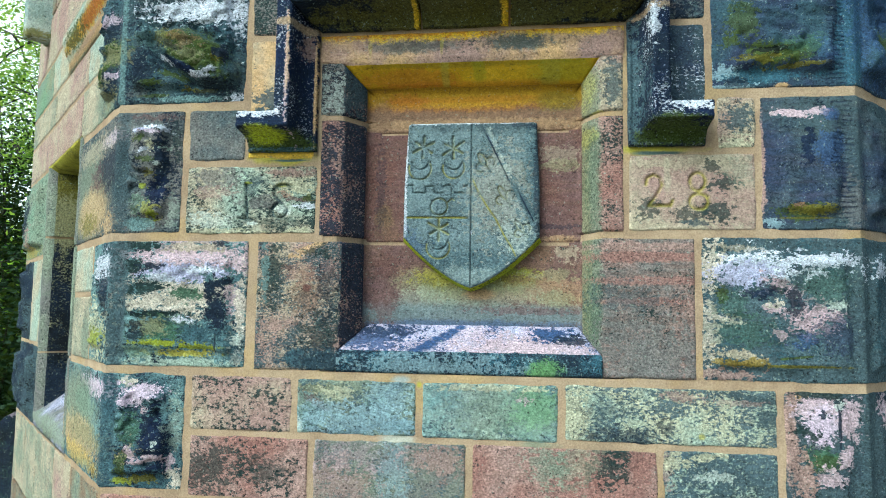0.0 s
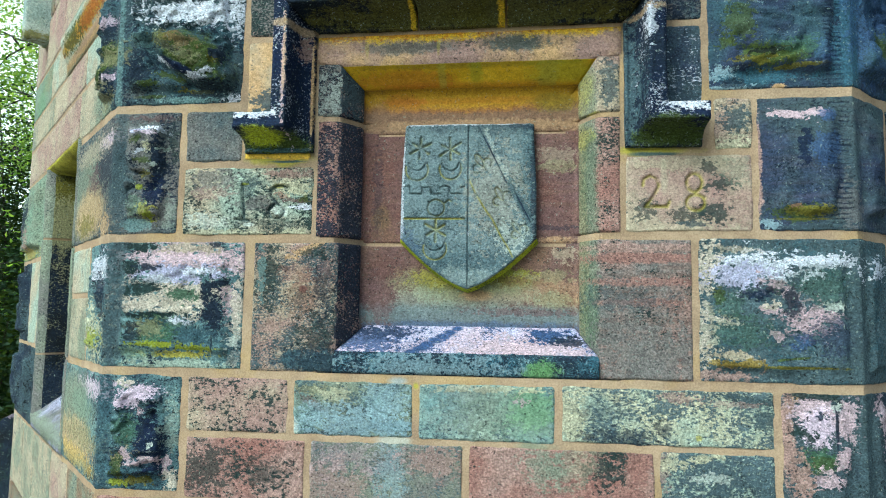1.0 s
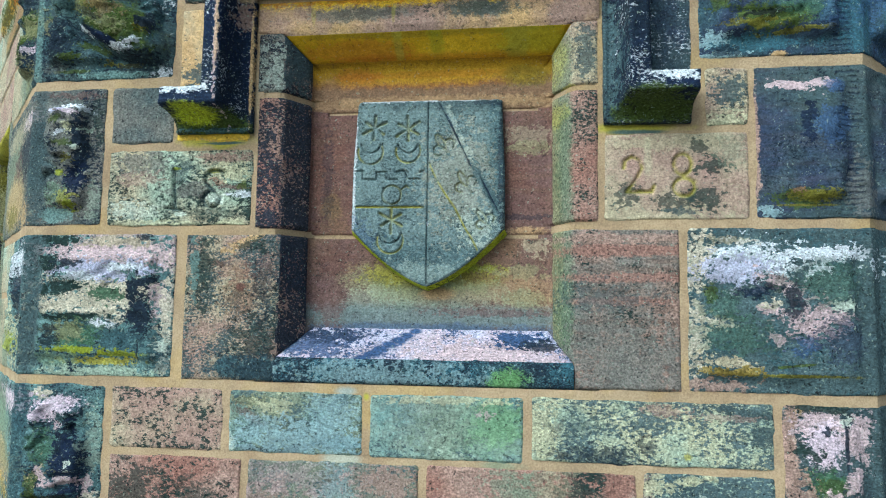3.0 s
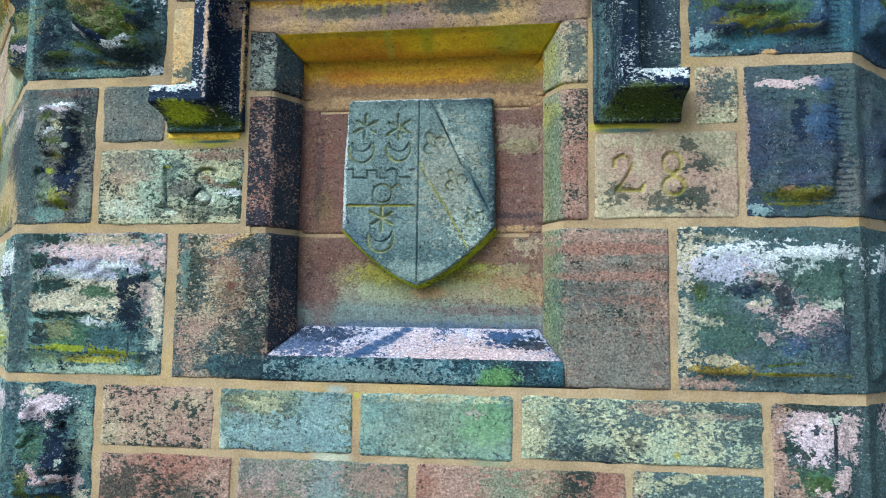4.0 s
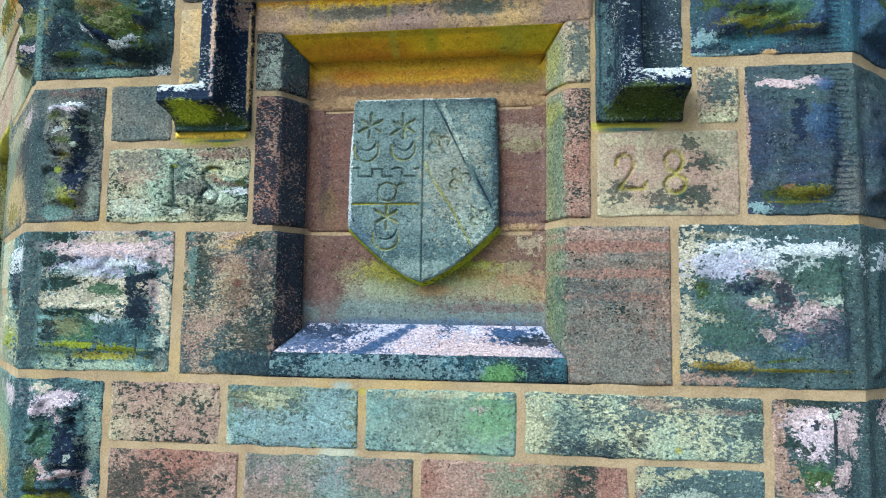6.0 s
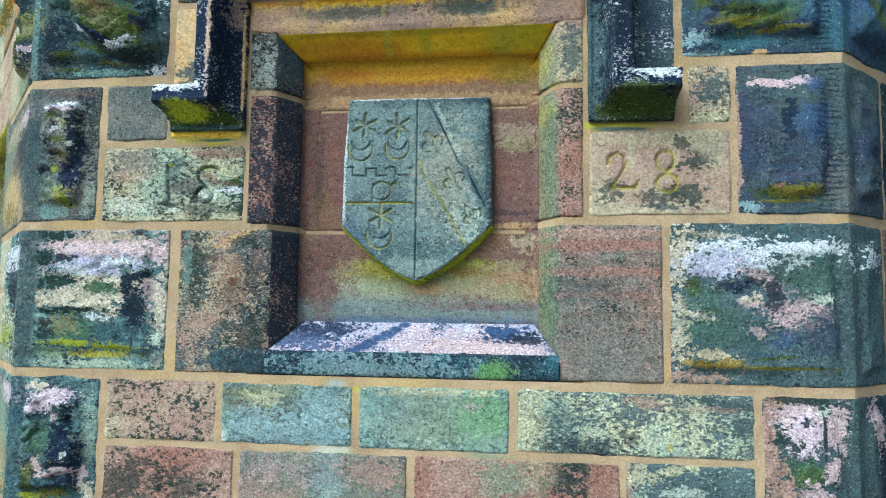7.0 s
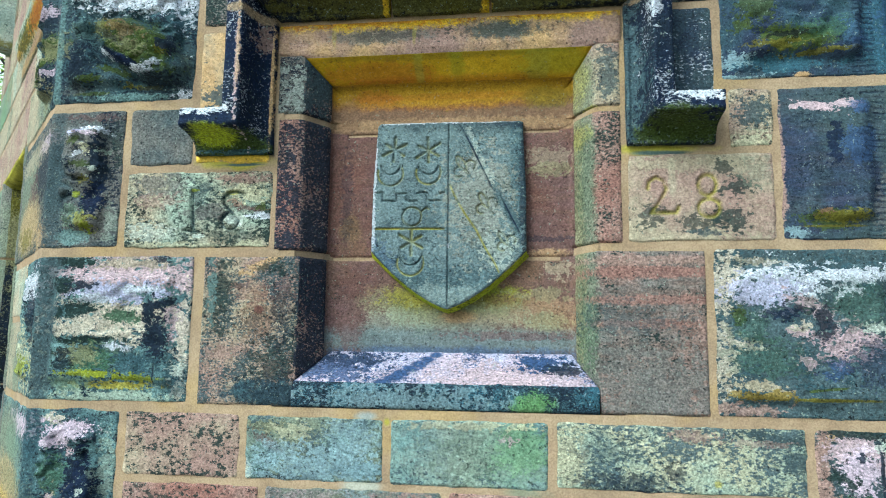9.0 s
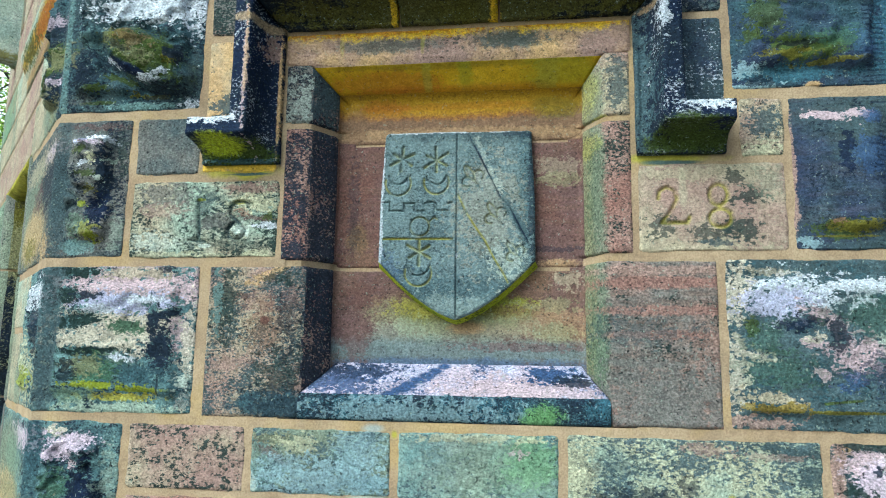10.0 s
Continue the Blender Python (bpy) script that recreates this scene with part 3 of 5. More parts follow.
M["C3"] = stone_mat("jamb_pink", "pink", "grey", "crust", 0.34, 60, 0.5, [("wan", 0.135, 1.86, 0.028, 0.60, 0.85, 0.2), ("khaki", 0.120, 1.86, 0.022, 0.60, 0.7, 0.2), ("fern", 0.140, 1.62, 0.018, 0.10, 0.5, 0.4), ("grey", 0.27, 1.53, 0.14, 0.07, 0.8, 0.5), ("rose", 0.27, 1.752, 0.16, 0.016, 0.8, 0.3), ("rose", 0.27, 1.70, 0.16, 0.012, 0.7, 0.3), ("rose", 0.25, 1.655, 0.12, 0.010, 0.6, 0.3), ("pink", 0.27, 1.775, 0.16, 0.012, 0.8, 0.3), ("slate", 0.2, 1.66, 0.08, 0.02, 0.5, 0.9)])
# thin olive line at z 1.522 paints the shadow under the ledge
M["C4"] = stone_mat("quoin_lichened", "dusk", "slate", "sea", 0.40, 45, 0, [("white", 0.473, 1.727, 0.095, 0.040, 1, 0.42), ("white", 0.601, 1.746, 0.095, 0.013, 1, 0.42, 2), ("oatmeal", 0.390, 1.733, 0.025, 0.056, 0.95, 0.5), ("frost", 0.452, 1.714, 0.067, 0.027, 0.9, 0.4), ("buff", 0.443, 1.770, 0.045, 0.009, 0.6, 0.45), ("shell", 0.538, 1.685, 0.051, 0.015, 1, 0.45, -28), ("oatmeal", 0.414, 1.620, 0.038, 0.009, 0.9, 0.5, -10), ("shell", 0.515, 1.644, 0.020, 0.012, 1, 0.45), ("oatmeal", 0.519, 1.654, 0.016, 0.009, 1, 0.42), ("shell", 0.582, 1.619, 0.045, 0.031, 1, 0.55), ("shell", 0.622, 1.632, 0.031, 0.016, 0.95, 0.5)]
    + [("shell", 0.523, 1.588, 0.019, 0.010, 1, 0.42, -20), ("chalk", 0.643, 1.649, 0.020, 0.010, 0.9, 0.5), ("oatmeal", 0.382, 1.589, 0.017, 0.067, 0.85, 0.6), ("navy", 0.513, 1.685, 0.022, 0.006, 0.9, 0.42, -25), ("moss", 0.410, 1.672, 0.013, 0.018, 0.9, 0.42), ("fern", 0.430, 1.649, 0.034, 0.031, 0.4, 0.42), ("fern", 0.449, 1.596, 0.070, 0.034, 0.4, 0.42), ("fern", 0.614, 1.693, 0.079, 0.036, 0.4, 0.42), ("navy", 0.554, 1.661, 0.016, 0.031, 0.9, 0.45), ("ink", 0.487, 1.674, 0.025, 0.013, 0.85, 0.45), ("blue", 0.572, 1.577, 0.025, 0.018, 0.75, 0.42)]
    + [("midnight", 0.650, 1.588, 0.054, 0.036, 0.7, 0.42), ("buff", 0.433, 1.545, 0.054, 0.010, 0.9, 0.45, -12), ("bronze", 0.445, 1.527, 0.058, 0.008, 0.6, 0.42), ("olive", 0.445, 1.527, 0.058, 0.008, 0.5, 0.42), ("olive", 0.564, 1.522, 0.124, 0.004, 0.95, 0.25), ("moss", 0.559, 1.541, 0.039, 0.003, 0.9, 0.35, 6), ("slate", 0.593, 1.506, 0.124, 0.011, 0.8, 0.3), ("pink", 0.414, 1.502, 0.056, 0.012, 0.8, 0.45)]
    + [("slate", 0.70, 1.62, 0.035, 0.2, 0.8, 0.2), ("white", SR + 0.07, 1.73, 0.05, 0.02, 0.9, 0.6)])
M["D1"] = stone_mat("quoin_dark", "teal", "sea", "navy", 0.46, 45, 0, [("oatmeal", -0.938, 1.449, 0.022, 0.011, 0.9, 0.5), ("lilac", -0.899, 1.426, 0.058, 0.025, 1, 0.35), ("lilac", -0.943, 1.406, 0.022, 0.011, 1, 0.42), ("shell", -0.887, 1.386, 0.015, 0.010, 0.95, 0.42), ("fern", -0.920, 1.345, 0.039, 0.031, 0.7, 0.45), ("navy", -0.873, 1.337, 0.022, 0.070, 1, 0.42), ("ink", -0.853, 1.315, 0.034, 0.062, 0.85, 0.42), ("shell", -0.921, 1.289, 0.019, 0.012, 0.95, 0.45, -40), ("shell", -0.882, 1.276, 0.038, 0.008, 0.95, 0.45, 8), ("chalk", -0.859, 1.311, 0.009, 0.009, 0.9, 0.42), ("shell", -0.828, 1.267, 0.011, 0.022, 0.9, 0.45)]
    + [("oatmeal", -0.812, 1.233, 0.020, 0.022, 0.9, 0.5), ("moss", -0.941, 1.262, 0.013, 0.031, 0.8, 0.45), ("acid", -0.944, 1.222, 0.025, 0.008, 0.9, 0.42), ("olive", -0.904, 1.229, 0.034, 0.011, 0.85, 0.42), ("pale", -0.822, 1.360, 0.018, 0.054, 0.5, 0.55), ("navy", -0.846, 1.415, 0.004, 0.018, 0.9, 0.3)]
    + [("lilac", SL - 0.10, 1.43, 0.13, 0.02, 1.0, 0.5), ("wan", SL - 0.30, 1.34, 0.30, 0.16, 0.95, 0.12), ("seagreen", SL - 0.2, 1.38, 0.15, 0.05, 0.5, 0.2), ("tan", SL - 0.30, 1.28, 0.30, 0.06, 0.6, 0.3), ("khaki", SL - 0.2, 1.30, 0.2, 0.03, 0.6, 0.42), ("gold", SL - 0.25, 1.235, 0.25, 0.03, 0.3, 0.38), ("sea", SL + 0.016, 1.33, 0.030, 0.30, 0.75, 0.28)], comb=(-0.975, 0.016))
M["D2"] = stone_mat("pink_lichened", "pink", "buff", "crust", 0.44, 45, 0, (), gritty=0.8)
M["D3"] = stone_mat("ice_block", "wan", "teal", "dusk", 0.46, 55, 0, [("khaki", -0.483, 1.447, 0.047, 0.012, 0.6, 0.5), ("cream", -0.434, 1.437, 0.036, 0.016, 0.6, 0.55), ("ice", -0.312, 1.423, 0.052, 0.045, 0.5, 0.42), ("plum", -0.482, 1.418, 0.045, 0.009, 0.6, 0.5, -30), ("slate", -0.408, 1.394, 0.034, 0.022, 0.5, 0.55), ("ice", -0.502, 1.383, 0.029, 0.013, 0.6, 0.55), ("navy", -0.455, 1.354, 0.047, 0.007, 0.85, 0.5), ("navy", -0.381, 1.360, 0.036, 0.008, 0.75, 0.5), ("marine", -0.289, 1.370, 0.051, 0.015, 0.7, 0.5), ("chalk", -0.522, 1.362, 0.007, 0.020, 0.9, 0.5), ("ice", -0.37, 1.375, 0.13, 0.035, 0.65, 0.48), ("ice", -0.45, 1.40, 0.06, 0.02, 0.5, 0.5)], gritty=0.8)
M["D4"] = stone_mat("seagreen_block", "pale", "teal", "dusk", 0.34, 60, 0, [("seagreen", -0.03, 1.41, 0.10, 0.06, 0.6, 0.42), ("lime", 0.01, 1.415, 0.055, 0.055, 0.45, 0.3), ("shell", -0.01, 1.435, 0.012, 0.008, 0.7, 0.6), ("cream", -0.08, 1.46, 0.12, 0.007, 0.7, 0.6), ("grey", -0.13, 1.42, 0.07, 0.06, 0.3, 0.5)], gritty=0.7)
M["D5"] = stone_mat("cream_lichened", "cream", "pale", "dusk", 0.54, 45, 0, [("cream", 0.094, 1.405, 0.029, 0.056, 0.75, 0.5), ("slate", 0.169, 1.418, 0.040, 0.017, 0.6, 0.55), ("navy", 0.201, 1.366, 0.070, 0.017, 0.75, 0.55), ("slate", 0.462, 1.453, 0.067, 0.010, 0.95, 0.42, -8), ("slate", 0.501, 1.412, 0.022, 0.019, 0.85, 0.45), ("pink", 0.328, 1.453, 0.043, 0.010, 0.7, 0.42), ("yellow", 0.363, 1.370, 0.011, 0.009, 0.7, 0.35), ("navy", 0.291, 1.385, 0.016, 0.016, 0.7, 0.55), ("pink", 0.431, 1.442, 0.056, 0.006, 0.5, 0.45), ("navy", 0.249, 1.349, 0.036, 0.003, 0.8, 0.4)])
M["D6"] = stone_mat("quoin_lilac", "navy", "slate", "crust", 0.35, 45, 0, [("pink", 0.542, 1.379, 0.017, 0.124, 1, 0.3), ("tan", 0.568, 1.460, 0.016, 0.013, 0.7, 0.42), ("shell", 0.591, 1.436, 0.040, 0.027, 1, 0.4), ("lilac", 0.600, 1.404, 0.043, 0.047, 1, 0.38), ("shell", 0.657, 1.419, 0.022, 0.045, 0.95, 0.45), ("chalk", 0.642, 1.446, 0.009, 0.011, 0.9, 0.42), ("navy", 0.635, 1.393, 0.004, 0.067, 0.95, 0.25), ("navy", 0.605, 1.422, 0.008, 0.006, 0.95, 0.42), ("crust", 0.576, 1.384, 0.027, 0.011, 0.95, 0.45, -20), ("crust", 0.602, 1.467, 0.052, 0.009, 0.95, 0.42), ("fern", 0.598, 1.334, 0.036, 0.025, 0.95, 0.4)]
    + [("moss", 0.607, 1.321, 0.028, 0.020, 0.6, 0.45), ("shell", 0.647, 1.343, 0.013, 0.022, 0.95, 0.45), ("shell", 0.616, 1.299, 0.025, 0.016, 0.9, 0.5), ("pink", 0.563, 1.297, 0.018, 0.045, 0.9, 0.42)]
    + [("slate", SR + 0.03, 1.34, 0.05, 0.2, 0.7, 0.2), ("shell", SR + 0.07, 1.42, 0.02, 0.05, 0.8, 0.5)])
M["E1"] = stone_mat("rose_block", "pink", "rose", "crust", 0.30, 30, 0, [("crust", -0.74, 1.26, 0.07, 0.05, 0.8, 0.7), ("crust", -0.60, 1.26, 0.04, 0.03, 0.7, 0.8)])
M["E2"] = stone_mat("grey_ice_block", "wan", "grey", "dusk", 0.34, 55, 0, [("ice", -0.30, 1.27, 0.04, 0.08, 0.4, 0.5), ("pink", -0.20, 1.30, 0.07, 0.03, 0.7, 0.6), ("pink", -0.44, 1.24, 0.08, 0.05, 0.6, 0.6), ("shell", -0.40, 1.30, 0.08, 0.03, 0.3, 0.7)], gritty=0.8)
M["E3"] = stone_mat("rose_green_block", "rose", "pink", "crust", 0.12, 60, 0, [("wan", 0.089, 1.298, 0.040, 0.051, 0.5, 0.45), ("crust", 0.174, 1.300, 0.040, 0.034, 0.9, 0.58), ("crust", 0.199, 1.322, 0.034, 0.020, 0.85, 0.58), ("rose", 0.243, 1.310, 0.027, 0.039, 0.8, 0.42), ("seagreen", 0.040, 1.301, 0.040, 0.040, 0.5, 0.5), ("buff", 0.126, 1.310, 0.029, 0.027, 0.4, 0.5)])
M["E4"] = stone_mat("dark_lichened", "dusk", "slate", "pale", 0.42, 45, 0, [("pink", 0.287, 1.307, 0.016, 0.045, 0.6, 0.5), ("cream", 0.311, 1.316, 0.027, 0.016, 0.8, 0.5), ("cream", 0.378, 1.329, 0.045, 0.007, 0.85, 0.5, 10), ("chalk", 0.387, 1.288, 0.034, 0.009, 0.6, 0.6)])
M["jambL1"] = stone_mat("jamb_speckled", "pink", "grey", "navy", 0.50, 70, 0, [("navy", -0.45, 2.14, 0.035, 0.06, 0.9, 0.7), ("chalk", -0.455, 2.13, 0.03, 0.05, 0.5, 0.75)])
M["jambL2"] = stone_mat("jamb_dark", "pink", "rose", "navy", 0.66, 75, 0, ())
M["jambR1"] = stone_mat("jamb_pale", "buff", "pink", "grey", 0.3, 70, 0, [("slate", 0.185, 2.15, 0.02, 0.05, 0.8, 0.6), ("wan", 0.135, 1.86, 0.028, 0.60, 0.85, 0.2), ("khaki", 0.120, 1.86, 0.022, 0.60, 0.7, 0.2), ("yellow", 0.124, 2.15, 0.03, 0.07, 0.4, 0.15), ("yellow", 0.15, 2.075, 0.02, 0.012, 0.7, 0.2)])
M["jambR2"] = stone_mat("jamb_rose", "pink", "rose", "crust", 0.42, 60, 0.2, [("wan", 0.135, 1.86, 0.028, 0.60, 0.85, 0.2), ("khaki", 0.120, 1.86, 0.022, 0.60, 0.7, 0.2), ("yellow", 0.125, 2.03, 0.03, 0.03, 0.4, 0.2), ("fern", 0.142, 1.93, 0.014, 0.10, 0.4, 0.4)])
# left splay: navy speckle, with the shade on this side also in the colour
M["splayL"] = stone_mat("splay_crust_shade", "pink", "plum", "navy", 0.80, 70, 0, [("slate", -0.41, 2.15, 0.05, 0.06, 0.6, 0.42)], gritty=0.9)
M["lintel"] = stone_mat("lintel_stained", "pink", "tan", "grey", 0.12, 60, 0, [("slate", -0.02, 2.25, 0.09, 0.024, 0.8, 0.32), ("crust", -0.02, 2.25, 0.08, 0.02, 0.5, 0.7), ("grey", -0.28, 2.245, 0.12, 0.02, 0.7, 0.32), ("crust", -0.26, 2.245, 0.08, 0.014, 0.5, 0.7), ("yellow", -0.205, 2.25, 0.006, 0.04, 0.4, 0.2), ("yellow", -0.375, 2.25, 0.006, 0.04, 0.35, 0.2), ("orange", -0.19, 2.275, 0.05, 0.012, 0.7, 0.5), ("gold", -0.30, 2.285, 0.34, 0.032, 0.95, 0.2), ("gold", 0.1, 2.285, 0.22, 0.030, 0.95, 0.2), ("orange", -0.30, 2.278, 0.20, 0.010, 0.6, 0.42), ("orange", 0.06, 2.28, 0.12, 0.008, 0.5, 0.42)], gritty=0.6)
M["soffit"] = stone_mat("soffit_algae", "gold", "amber", "olive", 0.1, 40, 0, [("orange", -0.30, 2.18, 0.16, 0.02, 0.5, 0.3), ("olive", -0.15, 2.205, 0.3, 0.01, 0.5, 0.3), ("acid", 0.08, 2.19, 0.10, 0.03, 0.5, 0.2), ("acid", -0.12, 2.19, 0.02, 0.03, 0.5, 0.25), ("orange", -0.18, 2.165, 0.4, 0.014, 0.4, 0.15), ("yellow", -0.20, 2.19, 0.012, 0.05, 0.6, 0.2), ("yellow", 0.05, 2.19, 0.03, 0.05, 0.5, 0.25)], gritty=0.35)
M["sill"] = stone_mat("sill_blue", "sea", "marine", "navy", 0.62, 120, 0, [("ice", -0.21, 1.505, 0.16, 0.025, 0.5, 0.9), ("lime", 0.03, 1.50, 0.045, 0.03, 0.9, 0.3)])
# sill slope painted pale as it faces up to the sky; blue streaks cross it
M["silltop"] = stone_mat("sill_top_skylit", "frost", "lilac", "blue", 0.36, 85, 0, [("shell", 0.02, 1.545, 0.14, 0.03, 0.8, 0.42), ("blue", -0.37, 1.565, 0.08, 0.03, 0.9, 0.5), ("blue", -0.31, 1.58, 0.06, 0.014, 0.9, 0.5)] + [("blue", -0.272 + 0.016 * k, 1.528 + 0.0088 * k, 0.022, 0.009, 1.0, 0.2) for k in range(8)] + [("blue", 0.05, 1.576, 0.055, 0.015, 1.0, 0.42), ("navy", 0.10, 1.565, 0.04, 0.010, 0.9, 0.42), ("midnight", -0.35, 1.58, 0.08, 0.012, 0.8, 0.5)])
M["back_top"] = stone_mat("niche_orange", "brown", "brown", "olive", 0.06, 40, 0.2, [("tan", -0.14, 2.078, 0.5, 0.02, 0.3, 0.2), ("rust", -0.16, 2.125, 0.42, 0.02, 0.5, 0.15), ("bronze", -0.14, 2.150, 0.7, 0.045, 0.95, 0.1), ("rust", -0.14, 2.14, 0.3, 0.010, 0.35, 0.3), ("olive", 0.07, 2.13, 0.08, 0.03, 0.6, 0.2), ("rust", -0.30, 2.14, 0.08, 0.02, 0.5, 0.3), ("bronze", -0.14, 2.19, 0.7, 0.02, 0.9, 0.1), ("brown", -0.36, 2.10, 0.03, 0.06, 0.6, 0.25)], gritty=0.5)
# back and foot colours lowered for the recess's shade; navy strip at left likewise
M["back_mid"] = stone_mat("niche_rose", "maroon", "plum", "plum", 0.15, 50, 0.6, [("plum", 0.06, 1.84, 0.08, 0.06, 0.5, 0.2), ("navy", 0.06, 1.83, 0.06, 0.006, 0.5, 0.42), ("buff", 0.07, 2.0, 0.06, 0.02, 0.35, 0.42), ("khaki", 0.07, 1.975, 0.05, 0.014, 0.5, 0.42), ("tan", 0.06, 1.80, 0.07, 0.012, 0.5, 0.2), ("olive", -0.35, 1.85, 0.03, 0.05, 0.25, 0.2), ("navy", -0.36, 1.90, 0.012, 0.12, 0.4, 0.5), ("brown", -0.34, 1.81, 0.04, 0.02, 0.5, 0.42)], gritty=0.65)
M["back_low"] = stone_mat("niche_streaked", "brown", "plum", "crust", 0.14, 50, 0.45, [("tan", 0.04, 1.68, 0.2, 0.05, 0.3, 0.2), ("grey", -0.14, 1.62, 0.5, 0.05, 0.5, 0.1), ("khaki", -0.20, 1.69, 0.16, 0.055, 0.75, 0.2), ("olive", -0.13, 1.705, 0.19, 0.055, 0.85, 0.15), ("yellow", -0.18, 1.708, 0.09, 0.022, 0.4, 0.42), ("acid", -0.05, 1.722, 0.09, 0.012, 0.5, 0.3), ("orange", -0.12, 1.668, 0.05, 0.018, 0.6, 0.2), ("pale", -0.26, 1.655, 0.08, 0.04, 0.35, 0.2), ("steel", -0.13, 1.615, 0.5, 0.045, 0.75, 0.15)] + [("blue", -0.12, 1.592, 0.45, 0.022, 0.6, 0.15), ("plum", -0.35, 1.66, 0.03, 0.06, 0.6, 0.42), ("maroon", -0.33, 1.735, 0.04, 0.03, 0.5, 0.42), ("khaki", 0.06, 1.66, 0.07, 0.022, 0.6, 0.3), ("wan", -0.10, 1.665, 0.20, 0.04, 0.45, 0.2), ("khaki", 0.05, 1.715, 0.06, 0.012, 0.5, 0.42), ("buff", 0.085, 1.765, 0.03, 0.016, 0.5, 0.45), ("plum", 0.0, 1.63, 0.12, 0.008, 0.6, 0.42)], gritty=0.65)
M["hood"] = stone_mat("hood_black", "navy", "black", "white", 0.05, 60, 0, [("olive", -0.14, 2.31, 0.45, 0.04, 0.6, 0.3), ("sea", -0.14, 2.365, 0.6, 0.02, 0.8, 0.15), ("gold", -0.262, 2.30, 0.008, 0.05, 0.9, 0.2), ("gold", -0.055, 2.30, 0.014, 0.05, 0.9, 0.25), ("moss", 0.33, 2.01, 0.09, 0.03, 0.7, 0.5)])
M["hoodleg"] = stone_mat("hood_leg_black", "navy", "ink", "white", 0.25, 75, 0, [("white", -0.625, 2.072, 0.05, 0.011, 1.0, 0.42), ("white", 0.345, 2.070, 0.055, 0.012, 1.0, 0.42), ("moss", -0.58, 2.010, 0.10, 0.032, 0.9, 0.3), ("lemon", -0.610, 2.028, 0.060, 0.020, 0.95, 0.15), ("sea", -0.57, 2.001, 0.07, 0.006, 0.8, 0.42), ("shell", -0.547, 2.17, 0.005, 0.12, 0.9, 0.45), ("tan", -0.502, 2.15, 0.005, 0.14, 0.9, 0.35), ("pink", -0.515, 2.24, 0.012, 0.03, 0.8, 0.4), ("mortar", -0.53, 2.282, 0.07, 0.012, 0.95, 0.2), ("mortar", 0.25, 2.285, 0.06, 0.010, 0.95, 0.2), ("tan", -0.546, 2.20, 0.004, 0.09, 0.6, 0.45), ("sea", 0.22, 2.13, 0.03, 0.12, 0.7, 0.5), ("dusk", 0.22, 2.13, 0.025, 0.14, 0.5, 0.4), ("white", 0.262, 2.25, 0.010, 0.035, 0.8, 0.6), ("moss", 0.31, 2.02, 0.10, 0.03, 0.9, 0.3)])
# ink, chalk and right-hand navy lines: step shade and highlights put into colour
M["shield"] = stone_mat("shield_slate_green", "steel", "steel", "slate", 0.36, 80, 0, [("chalk", -0.15, 1.71, 0.12, 0.02, 0.45, 0.6), ("sea", -0.14, 1.72, 0.16, 0.05, 0.5, 0.5), ("slate", -0.10, 2.066, 0.22, 0.02, 0.6, 0.3), ("sea", 0.012, 1.96, 0.022, 0.16, 0.6, 0.4), ("buff", -0.07, 1.90, 0.07, 0.10, 0.3, 0.42), ("sea", -0.03, 1.80, 0.05, 0.03, 0.6, 0.5), ("chalk", -0.03, 1.80, 0.04, 0.03, 0.5, 0.65)]
    + [("white", -0.294, 1.93, 0.004, 0.18, 0.7, 0.5), ("white", -0.14, 2.076, 0.16, 0.003, 0.7, 0.5), ("chalk", -0.064, 1.985, 0.006, 0.08, 0.3, 0.65, 25), ("ink", -0.082, 2.005, 0.0025, 0.085, 0.8, 0.28, 25.7), ("sea", -0.02, 1.893, 0.010, 0.05, 0.8, 0.45, 28), ("ink", -0.008, 1.872, 0.0025, 0.055, 0.8, 0.3, 27), ("navy", 0.017, 1.93, 0.008, 0.15, 0.7, 0.42), ("navy", -0.01, 2.069, 0.03, 0.006, 0.6, 0.42), ("white", -0.1365, 1.812, 0.004, 0.008, 0.9, 0.3), ("blue", -0.28, 1.77, 0.03, 0.04, 0.4, 0.55)], groove="yellow", bump=0.006, gritty=0.75)


def near_line(px, pz, ax, az, bx, bz):
    ux, uz = bx - ax, bz - az
    k = max(0.0, min(1.0, ((px - ax) * ux + (pz - az) * uz) / (ux * ux + uz * uz)))
    return math.hypot(px - ax - k * ux, pz - az - k * uz)


def arc(cx, cz, r, a0, a1, n=14, rz=None):
    rz = rz or r
    pts = [(cx + r * math.cos(radians(a0 + (a1 - a0) * i / n)), cz + rz * math.sin(radians(a0 + (a1 - a0) * i / n))) for i in range(n + 1)]
    return list(zip(pts, pts[1:]))


def line(*pts):
    return list(zip(pts, pts[1:]))


def cutter(strokes, width, depth, tint=0.8):
    """Carved strokes, as a depth and how strongly the groove colour tints them."""
    segs = [(a[0], a[1], b[0], b[1]) for a, b in strokes]
    xs0, xs1 = min(min(a, c) for a, _, c, _ in segs) - width, max(max(a, c) for a, _, c, _ in segs) + width
    zs0, zs1 = min(min(b, d) for _, b, _, d in segs) - width, max(max(b, d) for _, b, _, d in segs) + width

    def carve(s, z):
        if not (xs0 < s < xs1 and zs0 < z < zs1):
            return 0.0, 0.0
        d = min(near_line(s, z, *g) for g in segs)
        k = ease(1 - d / width)
        return depth * k, tint * k
    return carve


